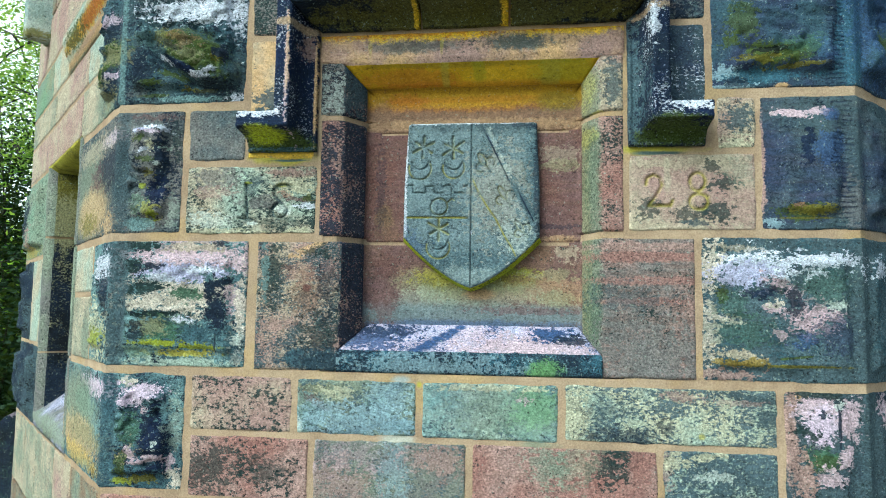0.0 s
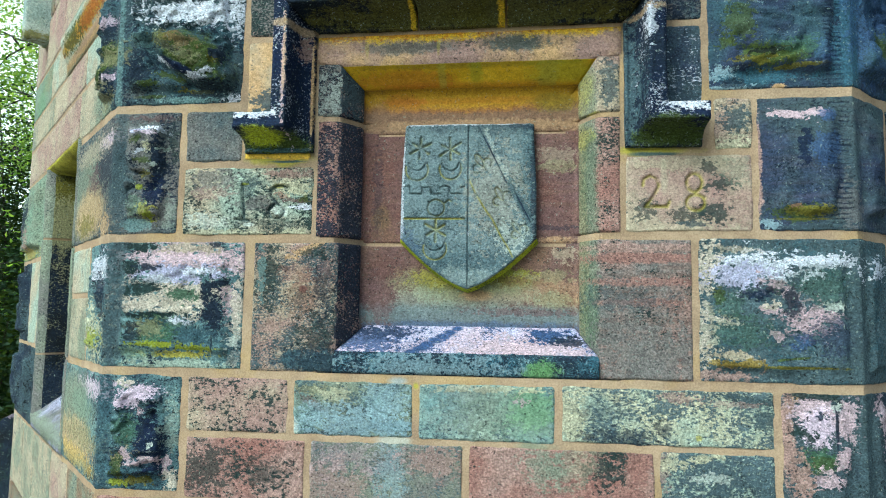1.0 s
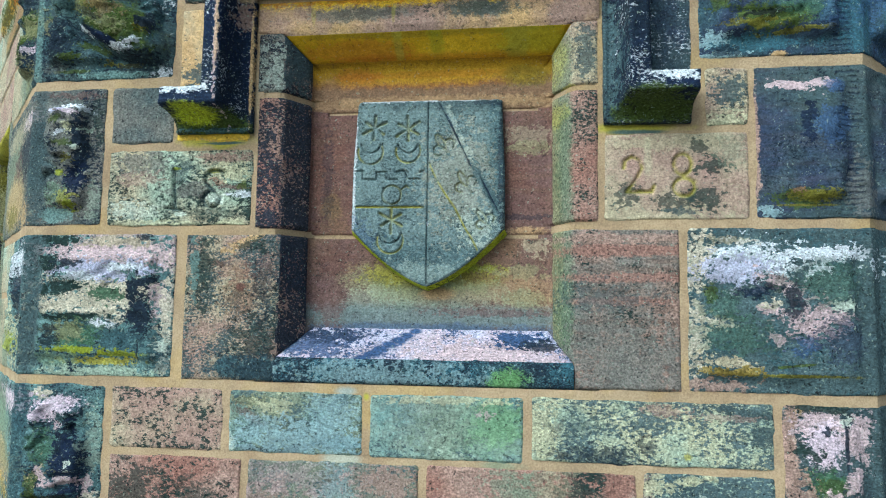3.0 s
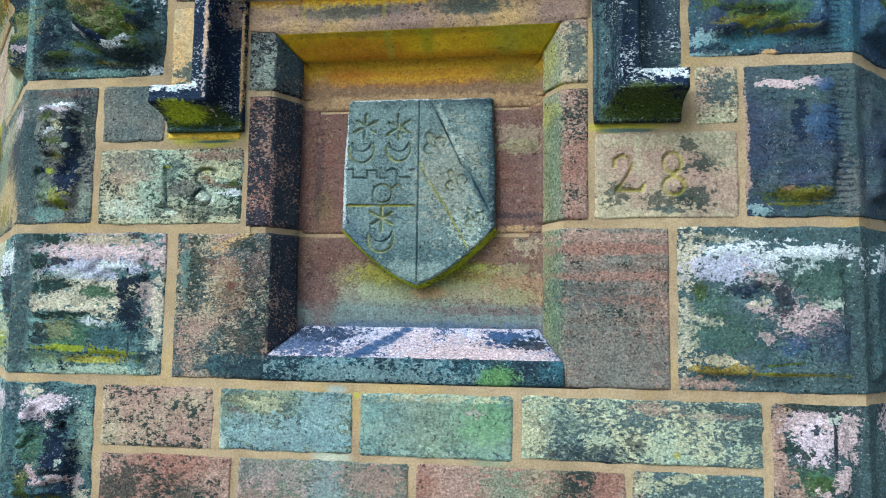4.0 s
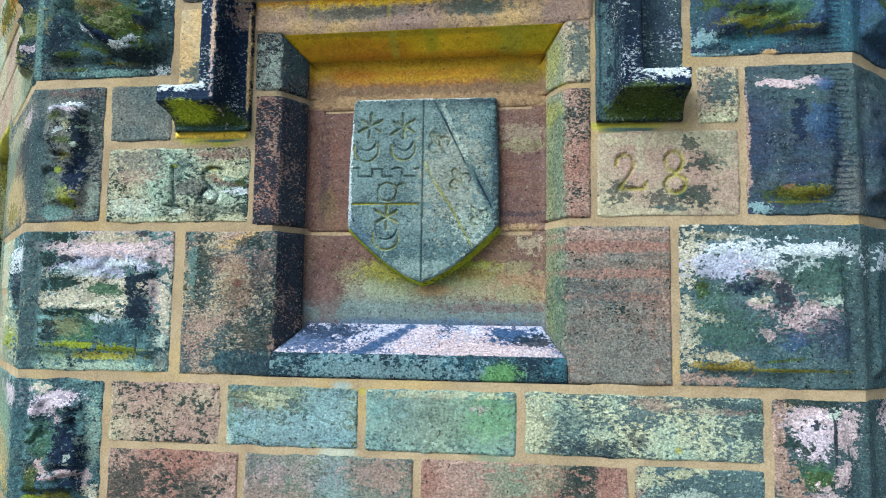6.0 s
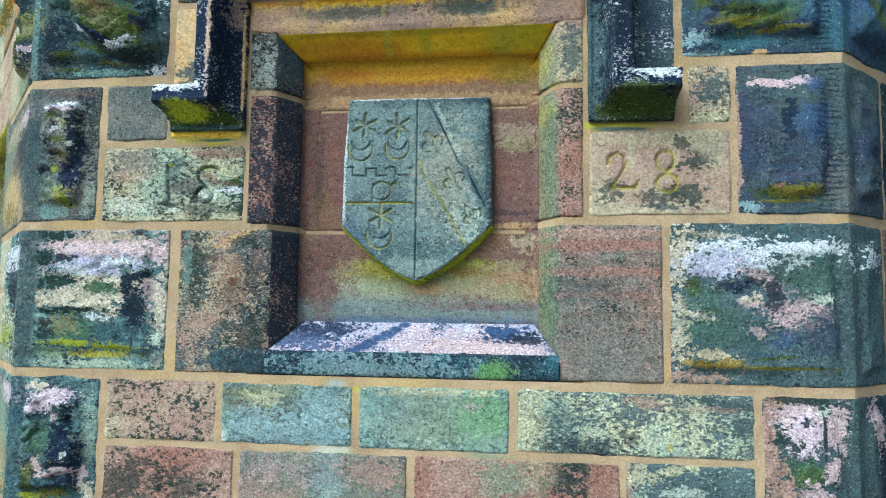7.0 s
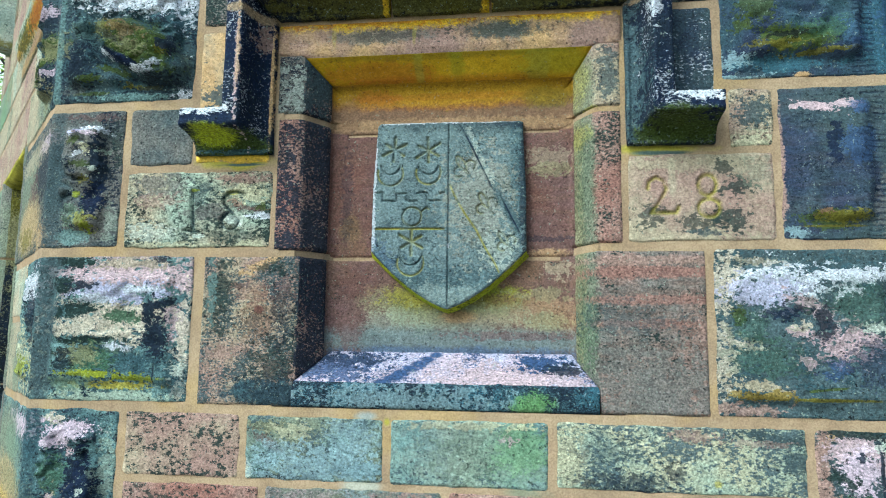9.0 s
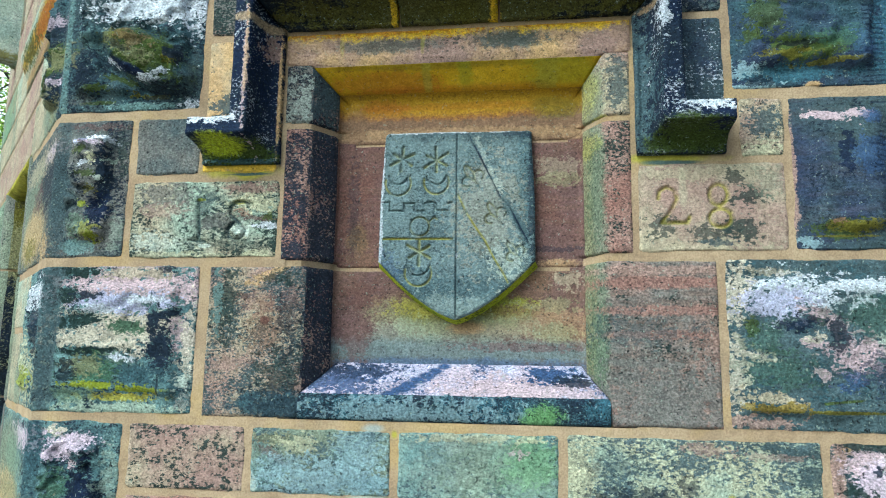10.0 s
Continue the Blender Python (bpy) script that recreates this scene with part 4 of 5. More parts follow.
DATE_1 = line((-0.672, 1.922), (-0.667, 1.846)) + line((-0.684, 1.841), (-0.654, 1.838))
DATE_9 = line((-0.558, 1.915), (-0.574, 1.921), (-0.588, 1.920), (-0.600, 1.911), (-0.601, 1.894), (-0.583, 1.877), (-0.568, 1.861), (-0.572, 1.848), (-0.586, 1.841), (-0.602, 1.848), (-0.606, 1.862), (-0.592, 1.878))
DATE_2 = line((0.255, 1.912), (0.257, 1.926), (0.270, 1.934), (0.284, 1.928), (0.289, 1.911), (0.279, 1.891), (0.260, 1.865), (0.307, 1.865), (0.311, 1.876))
DATE_8 = arc(0.3645, 1.918, 0.0165, 0, 360, 18, 0.020) + arc(0.3665, 1.8735, 0.0195, 0, 360, 18, 0.0175) + line((0.351, 1.904), (0.386, 1.883))

F = wall_front


def boulder(s, z):
    """The hewn lump left standing on the big corner stone, cut off sharply below."""
    u, v = s + 0.792, z - 2.226
    u, v = 0.87 * u - 0.49 * v, 0.49 * u + 0.87 * v
    d = math.hypot(u / 0.124, v / 0.056)
    ripple = 0.004 * craggy(s * 22, z * 26, 4.4)
    return (0.034 + ripple) * ease((1 - d) / 0.30) - 0.022 * ease(1 - abs(d - 1.14) / 0.18) * (1 if v < 0 else 0.3)


ashlar(SL - 0.17, -0.682, 2.122, 2.46, M["A1"], F, 0.030, 0.005, margin=0.03, crag=0.45, boss=boulder)
ashlar(-0.668, -0.505, 2.285, 2.46, M["A2"], F)
ashlar(-0.668, -0.505, 1.982, 2.272, M["A3"], F)
ashlar(SL - 0.485, -0.832, 1.805, 2.104, M["B1"], F, 0.026, 0.005, crag=0.62, flat_side=True)
ashlar(-0.818, -0.676, 1.981, 2.104, M["B2"], F)
ashlar(-0.819, -0.499, 1.803, 1.964, M["B3"], F, step=0.0030, carve=cutter(DATE_1 + DATE_9, 0.0058, 0.011, 0.9))
ashlar(0.408, 0.486, 1.991, 2.104, M["B4"], F)
ashlar(0.219, 0.485, 1.810, 1.979, M["B5"], F, step=0.0030, carve=cutter(DATE_2 + DATE_8, 0.0056, 0.0068, 0.75), rough=0.0008)
ashlar(0.497, SR + 0.16, 1.812, 2.104, M["B6"], F, 0.018, 0.007, margin=0.03)
ashlar(0.300, 0.384, 2.287, 2.46, M["A5"], F)
ashlar(0.290, 0.384, 2.06, 2.274, M["A6"], F)
ashlar(0.398, SR + 0.30, 2.124, 2.46, M["A7"], F, 0.030, 0.007, crag=0.35)
ashlar(SL - 0.19, -0.657, 1.488, 1.787, M["C1"], F, 0.015, 0.005, crag=0.45)
ashlar(0.369, SR + 0.14, 1.488, 1.794, M["C4"], F, 0.013, 0.006, margin=0.025)
ashlar(SL - 0.50, -0.801, 1.205, 1.470, M["D1"], F, 0.030, 0.005, crag=0.55, flat_side=True)
ashlar(-0.785, -0.542, 1.346, 1.470, M["D2"], F)
ashlar(-0.528, -0.253, 1.347, 1.468, M["D3"], F)
ashlar(-0.237, 0.062, 1.346, 1.468, M["D4"], F)
ashlar(0.077, 0.516, 1.350, 1.470, M["D5"], F)
ashlar(0.531, SR + 0.30, 1.205, 1.470, M["D6"], F, 0.013, 0.008)
ashlar(-0.784, -0.498, 1.195, 1.333, M["E1"], F)
ashlar(-0.484, -0.138, 1.195, 1.334, M["E2"], F)
ashlar(-0.124, 0.271, 1.195, 1.335, M["E3"], F)
ashlar(0.284, 0.516, 1.195, 1.338, M["E4"], F)

# ---- niche ----
niche = new("niche_surround")
tagged(niche, "splayed sandstone niche surround stained with yellow algae", "niche", kind="structure")


def cove(t):
    """How far in and how deep the splay has come at t: straight, a quirk, then a hollow running out on the niche's back."""
    if t <= 0.75:
        return t, t
    if t <= 0.84:
        return 0.75 + 0.10 * (t - 0.75), 0.75 + (t - 0.75) * 1.3
    u = (t - 0.84) / 0.41
    k0, k1, k2 = (1 - u) ** 2, 2 * u * (1 - u), u * u
    return 0.759 * k0 + 0.82 * k1 + 1.40 * k2, 0.867 * k0 + k1 + k2


def jamb(side, x_out, z0, z1, mat, mitre_top=False, mitre_low=False, sink=0.0):
    """One jamb stone: a flat band on the face, a worn arris, then the splay into the niche."""
    COUNT[0] += 1
    seed = COUNT[0] * 2.3
    x_in, x_back = (NX0, BX0) if side < 0 else (NX1, BX1)
    band, slope = abs(x_in - x_out), math.hypot(x_back - x_in, DEPTH)
    nrm = Vector((-side * DEPTH, -abs(x_back - x_in), 0)).normalized()

    def ends(t):
        lo, hi = z0, z1
        if mitre_low and t >= 0:
            lo = NZ0 + (BZ0 - NZ0) * t
        if mitre_top and t >= 0:
            hi = NZ1 + (BZ1 - NZ1) * t
        return lo, hi

    def place(a, b):
        if a <= band:
            x = x_out + (x_in - x_out) * a / band
            lo, hi = ends(-1)
            n = Vector((0, -1, 0)) if a < band else (nrm + Vector((0, -1, 0))).normalized()
            if a == band:
                lo, hi = ends(-1)
            return Vector((x, FACE, lo + (hi - lo) * b)), n
        t = (a - band) / slope
        r, deep = cove(t)
        lo, hi = ends(r)
        n = nrm.lerp(Vector((0, -1, 0)), ease((t - 0.75) / 0.5)).normalized()
        return Vector((x_in + (x_back - x_in) * r, FACE + DEPTH * deep, lo + (hi - lo) * b)), n

    def lift(a, b):
        edge = min(a, b * (z1 - z0), (1 - b) * (z1 - z0))
        h = 0.003 + 0.0012 * fractal(a * 30 + seed, b * (z1 - z0) * 30, seed)
        h -= 0.007 * (1 - min(1.0, edge / 0.007)) ** 2
        h -= 0.0035 * ease(1 - abs(a - band) / 0.008)
        h -= 0.0042 * ease(((a - band) / slope - 0.76) / 0.45)
        return h - sink
    av = sorted(set(spread(0, band, 0.012) + [band + v for v in spread(0, slope * 1.25, 0.009)[1:]]))
    bv = [v / (z1 - z0) for v in spread(0, z1 - z0, 0.012)]
    pts = list(av)
    if side > 0:
        pts = pts[::-1]
    ob = skin("mortar_bed" if sink else "jamb_stone", place, pts, bv, lift, mat, niche)
    if not sink:
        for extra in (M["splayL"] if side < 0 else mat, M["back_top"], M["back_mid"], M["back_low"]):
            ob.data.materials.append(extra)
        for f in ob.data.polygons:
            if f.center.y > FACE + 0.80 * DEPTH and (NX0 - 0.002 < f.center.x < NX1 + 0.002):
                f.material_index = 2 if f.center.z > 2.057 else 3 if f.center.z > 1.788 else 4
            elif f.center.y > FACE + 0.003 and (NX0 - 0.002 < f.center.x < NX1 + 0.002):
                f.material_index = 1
    return ob


jamb(-1, -0.500, 1.486, NZ1, MORTAR, True, True, 0.006)
jamb(1, 0.214, 1.486, NZ1, MORTAR, True, True, 0.006)
jamb(-1, -0.494, 2.084, NZ1 + 0.0, M["jambL1"], mitre_top=True)
jamb(-1, -0.490, 1.797, 2.074, M["jambL2"])
jamb(-1, -0.637, 1.486, 1.786, M["C2"], mitre_low=True)
jamb(1, 0.209, 2.080, NZ1 + 0.0, M["jambR1"], mitre_top=True)
jamb(1, 0.208, 1.808, 2.071, M["jambR2"])
jamb(1, 0.357, 1.486, 1.794, M["C3"], mitre_low=True)


def cross(name, z_out, z_in, z_back, x0, x1, mat, mat2, hollow=False):
    """Lintel or sill: a band on the face, then a slope into the niche, mitred at the jambs."""
    band, slope = abs(z_in - z_out), math.hypot(z_back - z_in, DEPTH)
    up = 1 if z_back > z_in else -1
    nrm = Vector((0, -abs(z_back - z_in), up * DEPTH)).normalized()

    def place(a, b):
        if b <= band:
            return Vector((x0 + (x1 - x0) * a, FACE, z_out + (z_in - z_out) * b / band)), (Vector((0, -1, 0)) if b < band else (nrm + Vector((0, -1, 0))).normalized())
        t, deep = cove((b - band) / slope) if hollow else ((b - band) / slope,) * 2
        l, r = NX0 + (BX0 - NX0) * t, NX1 + (BX1 - NX1) * t
        n = nrm.lerp(Vector((0, -1, 0)), ease(((b - band) / slope - 0.75) / 0.5)).normalized() if hollow else nrm
        return Vector((l + (r - l) * a, FACE + DEPTH * deep, z_in + (z_back - z_in) * t)), n

    def lift(a, b):
        h = 0.003 + 0.0014 * fractal(a * 18, b * 30, z_in)
        h -= 0.006 * (1 - min(1.0, b / 0.006)) ** 2
        h -= 0.0035 * ease(1 - abs(b - band) / 0.008)
        if hollow:
            h -= 0.0042 * ease(((b - band) / slope - 0.76) / 0.45)
        return h
    av = [i / 56 for i in range(57)]
    bv = sorted(set(spread(0, band, 0.012) + [band + v for v in spread(0, slope * (1.25 if hollow else 1.0), 0.009)[1:]]))
    if up < 0:
        bv = bv[::-1]
    ob = skin(name, place, av, bv, lift, mat, niche)
    if mat2:
        ob.data.materials.append(mat2)
        ob.data.materials.append(M["back_top"])
        for f in ob.data.polygons:
            if hollow and f.center.y > FACE + 0.80 * DEPTH:
                f.material_index = 2
            elif f.center.y > FACE + 0.004:
                f.material_index = 1
    return ob


cross("lintel", 2.279, NZ1, BZ1, -0.494, 0.210, M["lintel"], M["soffit"], True)
cross("sill", 1.486, NZ0, BZ0, NX0 + 0.001, NX1 - 0.001, M["sill"], M["silltop"])


def back_stone(z0, z1, mat):
    def place(a, b):
        return Vector((a, FACE + DEPTH, b)), Vector((0, -1, 0))

    def lift(a, b):
        e = min(b - z0, z1 - b)
        return 0.0010 * fractal(a * 25, b * 30, z0) - 0.004 * (1 - min(1.0, e / 0.004)) ** 2
    skin("back_stone", place, spread(BX0 - 0.02, BX1 + 0.02, 0.012), spread(z0, z1, 0.012), lift, mat, niche)


back_stone(2.0585, 2.20, M["back_top"])
back_stone(1.791, 2.0555, M["back_mid"])
back_stone(1.56, 1.785, M["back_low"])
bm = bmesh.new()
prism(bm, [(NX0 - 0.04, FACE + DEPTH + 0.003), (NX1 + 0.04, FACE + DEPTH + 0.003), (NX1 + 0.04, FACE + 0.3), (NX0 - 0.04, FACE + 0.3)], NZ0 - 0.04, NZ1 + 0.04)
part("niche_back", bm, mortar_mat(), niche)

# ---- carved shield ----
SHZ1, SHSIDE, SHTIP, SHMID = 2.076, 1.800, 1.682, -0.1375
SHY = FACE + DEPTH - 0.026


def star(cx, cz, r, lean, n=6):
    out = []
    for i in range(n):
        a = radians(90 + 360 / n * i + lean)
        k = r * (1.0 + 0.12 * math.sin(i * 2.4 + cx * 90))
        out += line((cx, cz), (cx + k * math.cos(a), cz + k * math.sin(a)))
    return out


def fleur(cx, cz, k, lean):
    """A lily flower: a middle petal, two curling side petals and a foot, leaning along the bend."""
    made = arc(0, 0.012, 0.0055, 0, 360, 10, 0.015) + arc(0.011, 0.001, 0.0085, 190, -80, 8) + arc(-0.011, 0.001, 0.0085, -10, 260, 8) + line((0, -0.004), (0.001, -0.017))
    co, si = math.cos(radians(lean)), math.sin(radians(lean))
    return [tuple((cx + k * (x * co - z * si), cz + k * (x * si + z * co)) for x, z in seg) for seg in made]


CRESCENTS = ((-0.2605, 1.984, 0.021, 1.966, 0.027), (-0.180, 1.983, 0.021, 1.967, 0.026), (-0.214, 1.795, 0.024, 1.777, 0.0275))
HORNS = [g for x, z, r, z2, r2 in CRESCENTS for g in arc(x, z, r, 185, 355)]
BOWLS = [g for x, z, r, z2, r2 in CRESCENTS for g in arc(x, z2, r2, 165, 385, 18)]
BEND_TOP = ((2.08, -0.119), (2.075, -0.116), (2.041, -0.100), (2.016, -0.085), (1.988, -0.072), (1.962, -0.059), (1.934, -0.048), (1.918, -0.028), (1.888, -0.016), (1.860, -0.002), (1.836, 0.013), (1.6, 0.2))
BEND_LOW = ((1.95, -0.2), (1.940, -0.135), (1.907, -0.120), (1.874, -0.100), (1.844, -0.079), (1.808, -0.061), (1.777, -0.042), (1.757, -0.032), (1.6, 0.05))
CUTS = [
    cutter(line((SHMID, 2.072), (SHMID + 0.001, 1.690)), 0.0030, 0.0045, 0.0),
    cutter(star(-0.253, 2.017, 0.025, -4) + star(-0.181, 2.014, 0.026, 2) + star(-0.213, 1.820, 0.026, 0), 0.0052, 0.0060, 0.5),
    cutter(HORNS, 0.0034, 0.0045, 0.0),
    cutter(BOWLS, 0.0036, 0.0042, 0.6),
    cutter(arc(-0.213, 1.873, 0.020, 0, 360, 20) + line((-0.193, 1.884), (-0.183, 1.892), (-0.177, 1.888)), 0.0034, 0.0050, 0.3),
    cutter(line((-0.293, 1.924), (-0.276, 1.925), (-0.276, 1.907), (-0.247, 1.906), (-0.246, 1.922), (-0.225, 1.922), (-0.224, 1.905), (-0.204, 1.906)), 0.0034, 0.0052, 0.0),
    cutter(line((-0.203, 1.922), (-0.190, 1.925), (-0.183, 1.922), (-0.181, 1.907), (-0.154, 1.906)) + line((-0.154, 1.921), (-0.146, 1.924)), 0.0034, 0.0052, 0.0),
] + [
    cutter(line((-0.288, 1.8475), (-0.145, 1.8465)), 0.0036, 0.0045, 0.95),
    cutter([((x1, z1), (x0, z0)) for (z1, x1), (z0, x0) in zip(BEND_LOW[1:], BEND_LOW[2:8])], 0.0034, 0.0045, 0.85),
    cutter([((x1, z1), (x0, z0)) for (z1, x1), (z0, x0) in zip(BEND_TOP[1:], BEND_TOP[2:11])], 0.0040, 0.0060, 0.0),
    cutter(fleur(-0.103, 1.972, 1.25, 32) + fleur(-0.056, 1.893, 1.2, 30) + fleur(-0.016, 1.815, 1.05, 35), 0.0030, 0.0048, 0.3),
]


def edge_at(edge, z):
    """Where a bend's ragged edge runs at the height z."""
    z += 0.003 * noise.noise((z * 160, 0.2, 0.7))
    if z >= edge[0][0]:
        return edge[0][1]
    for (z1, x1), (z0, x0) in zip(edge, edge[1:]):
        if z >= z0:
            return x0 + (x1 - x0) * (z - z0) / (z1 - z0)
    return edge[-1][1]


def build_shield():
    """The slab in its carved fields, the bend and the edge, joined along the cut lines."""
    shield = new("heraldic_shield")
    shield.location = (SHMID, FACE + DEPTH, SHTIP)
    tagged(shield, "carved blue-grey stone shield with weathered heraldic charges", "shield")
    na, nb = 230, 290
    verts, grooves = [], []

    def low(k):
        return SHTIP + (SHSIDE - SHTIP) * (0.30 * k + 0.70 * k ** 1.65)
    for j in range(nb + 1):
        for i in range(na + 1):
            u = 2 * i / na - 1
            foot = low(abs(u))
            z = foot + (SHZ1 - foot) * j / nb
            half = 0.1600 - 0.0062 * ease((z - 1.90) / 0.18)
            x = SHMID + u * half
            ex, ez = half - abs(x - SHMID), SHZ1 - z
            edge = min(ex, ez, 0.8 * (z - foot)) if ex > 0.012 or ez > 0.012 else 0.012 - math.hypot(0.012 - ex, 0.012 - ez)
            edge += 0.0015 * noise.noise((x * 70, z * 70, 6.1))
            depth, tint = 0.0, 0.0
            for cut in CUTS:
                d, g = cut(x, z)
                depth, tint = max(depth, d), max(tint, g)
            # the bend stands proud of the field on both sides
            depth += 0.0045 * ease((x - edge_at(BEND_TOP, z)) / 0.004) + 0.0022 * ease((edge_at(BEND_LOW, z) - x) / 0.004) * (1 if x > SHMID else 0)
            h = 0.0009 * fractal(x * 40, z * 40, 3.3) + 0.0004 * fractal(x * 150, z * 150, 1.3, 2) - min(0.02, 0.0045 * (1 - min(1.0, edge / 0.006)) ** 2) - depth
            verts.append((x - SHMID, -0.024 - 0.012 * (SHZ1 - z) / (SHZ1 - SHTIP) - h, z - SHTIP))
            grooves.append(tint)
    w = na + 1
    pieces = {"field": [], "upper_field": [], "bend": [], "lower_field": []}
    for j in range(nb):
        for i in range(na):
            k = j * w + i
            x, z = verts[k][0] + SHMID, verts[k][2] + SHTIP
            name = "field" if x < SHMID else "upper_field" if x > edge_at(BEND_TOP, z) else "lower_field" if x < edge_at(BEND_LOW, z) else "bend"
            pieces[name].append((k, k + 1, k + w + 1, k + w))
    for name, faces in pieces.items():
        used = sorted({k for f in faces for k in f})
        at = {k: n for n, k in enumerate(used)}
        ob = mesh_object(name, [verts[k] for k in used], [tuple(at[k] for k in f) for f in faces], M["shield"], shield)
        ob.data.attributes.new("groove", "FLOAT", "POINT").data.foreach_set("value", [grooves[k] for k in used])
    ring = [i for i in range(na + 1)] + [j * w + na for j in range(1, nb + 1)] + [nb * w + i for i in range(na - 1, -1, -1)] + [j * w for j in range(nb - 1, 0, -1)]
    m = len(ring)
    rim = [verts[k] for k in ring] + [(verts[k][0] * (1.03 if n <= na else 1.0), 0.002, verts[k][2] - (0.008 if n <= na else 0.0)) for n, k in enumerate(ring)]    # the foot is bevelled
    ob = mesh_object("edge", rim, [((q + 1) % m, q, m + q, m + (q + 1) % m) for q in range(m)], M["shield"], shield, "edge of the slab, green with algae below", False)
    ob.data.materials.append(stone_mat("shield_edge_algae", "lemon", "acid", "moss", 0.3, 60, gritty=0.6))
    ob.data.attributes.new("groove", "FLOAT", "POINT").data.foreach_set("value", [0.0] * (2 * m))
    for f in ob.data.polygons:
        if f.normal.z < -0.3:
            f.material_index = 1


build_shield()

# ---- hood mould over the niche ----
hood = new("hood_mould")
hood.location = (0, FACE, 2.0)
tagged(hood, "black weathered stone hood mould with square returned stops", "hood mould")
PROFILE = [(0.0, -0.02), (0.0, 0.008), (0.001, 0.014), (0.006, 0.016), (0.008, 0.013), (0.012, 0.014), (0.020, 0.019), (0.027, 0.028), (0.032, 0.040), (0.036, 0.056), (0.038, 0.074), (0.040, 0.087), (0.042, 0.0915), (0.048, 0.092), (0.052, 0.089), (0.070, 0.089), (0.077, 0.086), (0.080, 0.078), (0.086, 0.040), (0.092, 0.004), (0.092, -0.02)]
H0, H1, HZ, HB = -0.498, 0.216, 2.286, 1.997


def sweep(path, start_mitre, end_mitre, mat, owner=None, profile=PROFILE):
    """A length of moulding along a path of right angles on the face; lateral offsets go to the left of the way."""
    pts = []
    for k, (x, z) in enumerate(path):
        dirs = []
        if k:
            dirs.append(Vector((x - path[k - 1][0], z - path[k - 1][1])).normalized())
        if k < len(path) - 1:
            dirs.append(Vector((path[k + 1][0] - x, path[k + 1][1] - z)).normalized())
        lat = Vector((0, 0))
        for d in dirs:
            lat += Vector((-d.y, d.x))
        if len(dirs) == 2 and abs(dirs[0].dot(dirs[1])) > 0.9:
            lat /= 2
        if k == 0 and start_mitre:
            lat += Vector(start_mitre)
        if k == len(path) - 1 and end_mitre:
            lat += Vector(end_mitre)
        pts.append((Vector((x, z)), lat))
    fine = []
    for (p, l), (q, r) in zip(pts, pts[1:]):
        n = max(1, int((q - p).length / 0.015))
        fine += [(p.lerp(q, i / n), l.lerp(r, i / n)) for i in range(n)]
    fine.append(pts[-1])
    verts, faces = [], []
    for p, l in fine:
        for o, n in profile:
            c = p + l * o
            wob = 0.0022 * fractal(c.x * 30, c.y * 30, n * 20, 4)
            verts.append(run(c.x + wob, n + wob, c.y + 0.7 * wob) - (owner or hood).location)
    m = len(profile)
    for i in range(len(fine) - 1):
        for k in range(m - 1):
            a = i * m + k
            faces.append((a, a + m, a + m + 1, a + 1))
    faces.append(tuple(range(m)))
    faces.append(tuple(range((len(fine) - 1) * m, len(fine) * m))[::-1])
    return mesh_object("hood_stone", verts, faces, mat, owner or hood)


G = 0.003
sweep([(-0.662, HB), (H0, HB), (H0, HZ - G)], None, (0, 1), M["hoodleg"])
sweep([(H0 + G, HZ), (-0.256, HZ)], (-1, 0), None, M["hood"])
sweep([(-0.250, HZ), (-0.05, HZ)], None, None, M["hood"])
sweep([(-0.044, HZ), (H1 - G, HZ)], None, (1, 0), M["hood"])
sweep([(H1, HZ - G), (H1, HB), (0.380, HB)], (0, 1), None, M["hoodleg"])

# ---- stones of the canted faces ----
ML = [
    stone_mat("pale_block", "pale", "buff", "crust", 0.10, 60, 0.15, ()),
    stone_mat("pink_canted", "pink", "buff", "slate", 0.16, 60, 0.2, ()),
    stone_mat("tan_canted", "brown", "wan", "slate", 0.30, 60, 0.1, ()),
    stone_mat("grey_canted", "wan", "buff", "slate", 0.20, 60, 0.2, ()),
]
# dark stones, mainly the right face: its dimmer light put into their colour
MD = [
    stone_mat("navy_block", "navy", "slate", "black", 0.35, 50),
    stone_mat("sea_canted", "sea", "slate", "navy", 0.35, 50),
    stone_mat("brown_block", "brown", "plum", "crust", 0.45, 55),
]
M["farquoin"] = stone_mat("far_quoin", "seagreen", "wan", "crust", 0.15, 40, 0, [("navy", SL - 1.45, 1.96, 0.10, 0.08, 0.9, 0.5), ("pink", SL - 1.36, 1.86, 0.08, 0.06, 0.8, 0.5), ("yellow", SL - 1.4, 1.83, 0.2, 0.02, 0.6, 0.5)])
M["green_tinged"] = stone_mat("green_tinged_block", "wan", "seagreen", "crust", 0.15, 60, 0.1, [("lime", SL - 1.35, 2.44, 0.15, 0.08, 0.3, 0.3), ("khaki", SL - 1.2, 2.5, 0.1, 0.04, 0.5, 0.4)])
W = wall_left
FAR = SL - LEN_L
ashlar(SL - 0.48, SL - 0.18, 2.122, 2.27, ML[3], W)
ashlar(SL - 0.42, SL - 0.19, 2.282, 2.394, ML[0], W)
ashlar(SL - 0.99, SL - 0.43, 2.282, 2.394, ML[1], W)
ashlar(FAR + 0.01, SL - 1.0, 2.282, 2.394, ML[3], W)
ashlar(SL - 0.74, SL - 0.19, 2.406, 2.55, ML[0], W)
ashlar(SL - 1.10, SL - 0.75, 2.406, 2.55, ML[0], W)
ashlar(FAR + 0.01, SL - 1.11, 2.406, 2.55, M["green_tinged"], W)
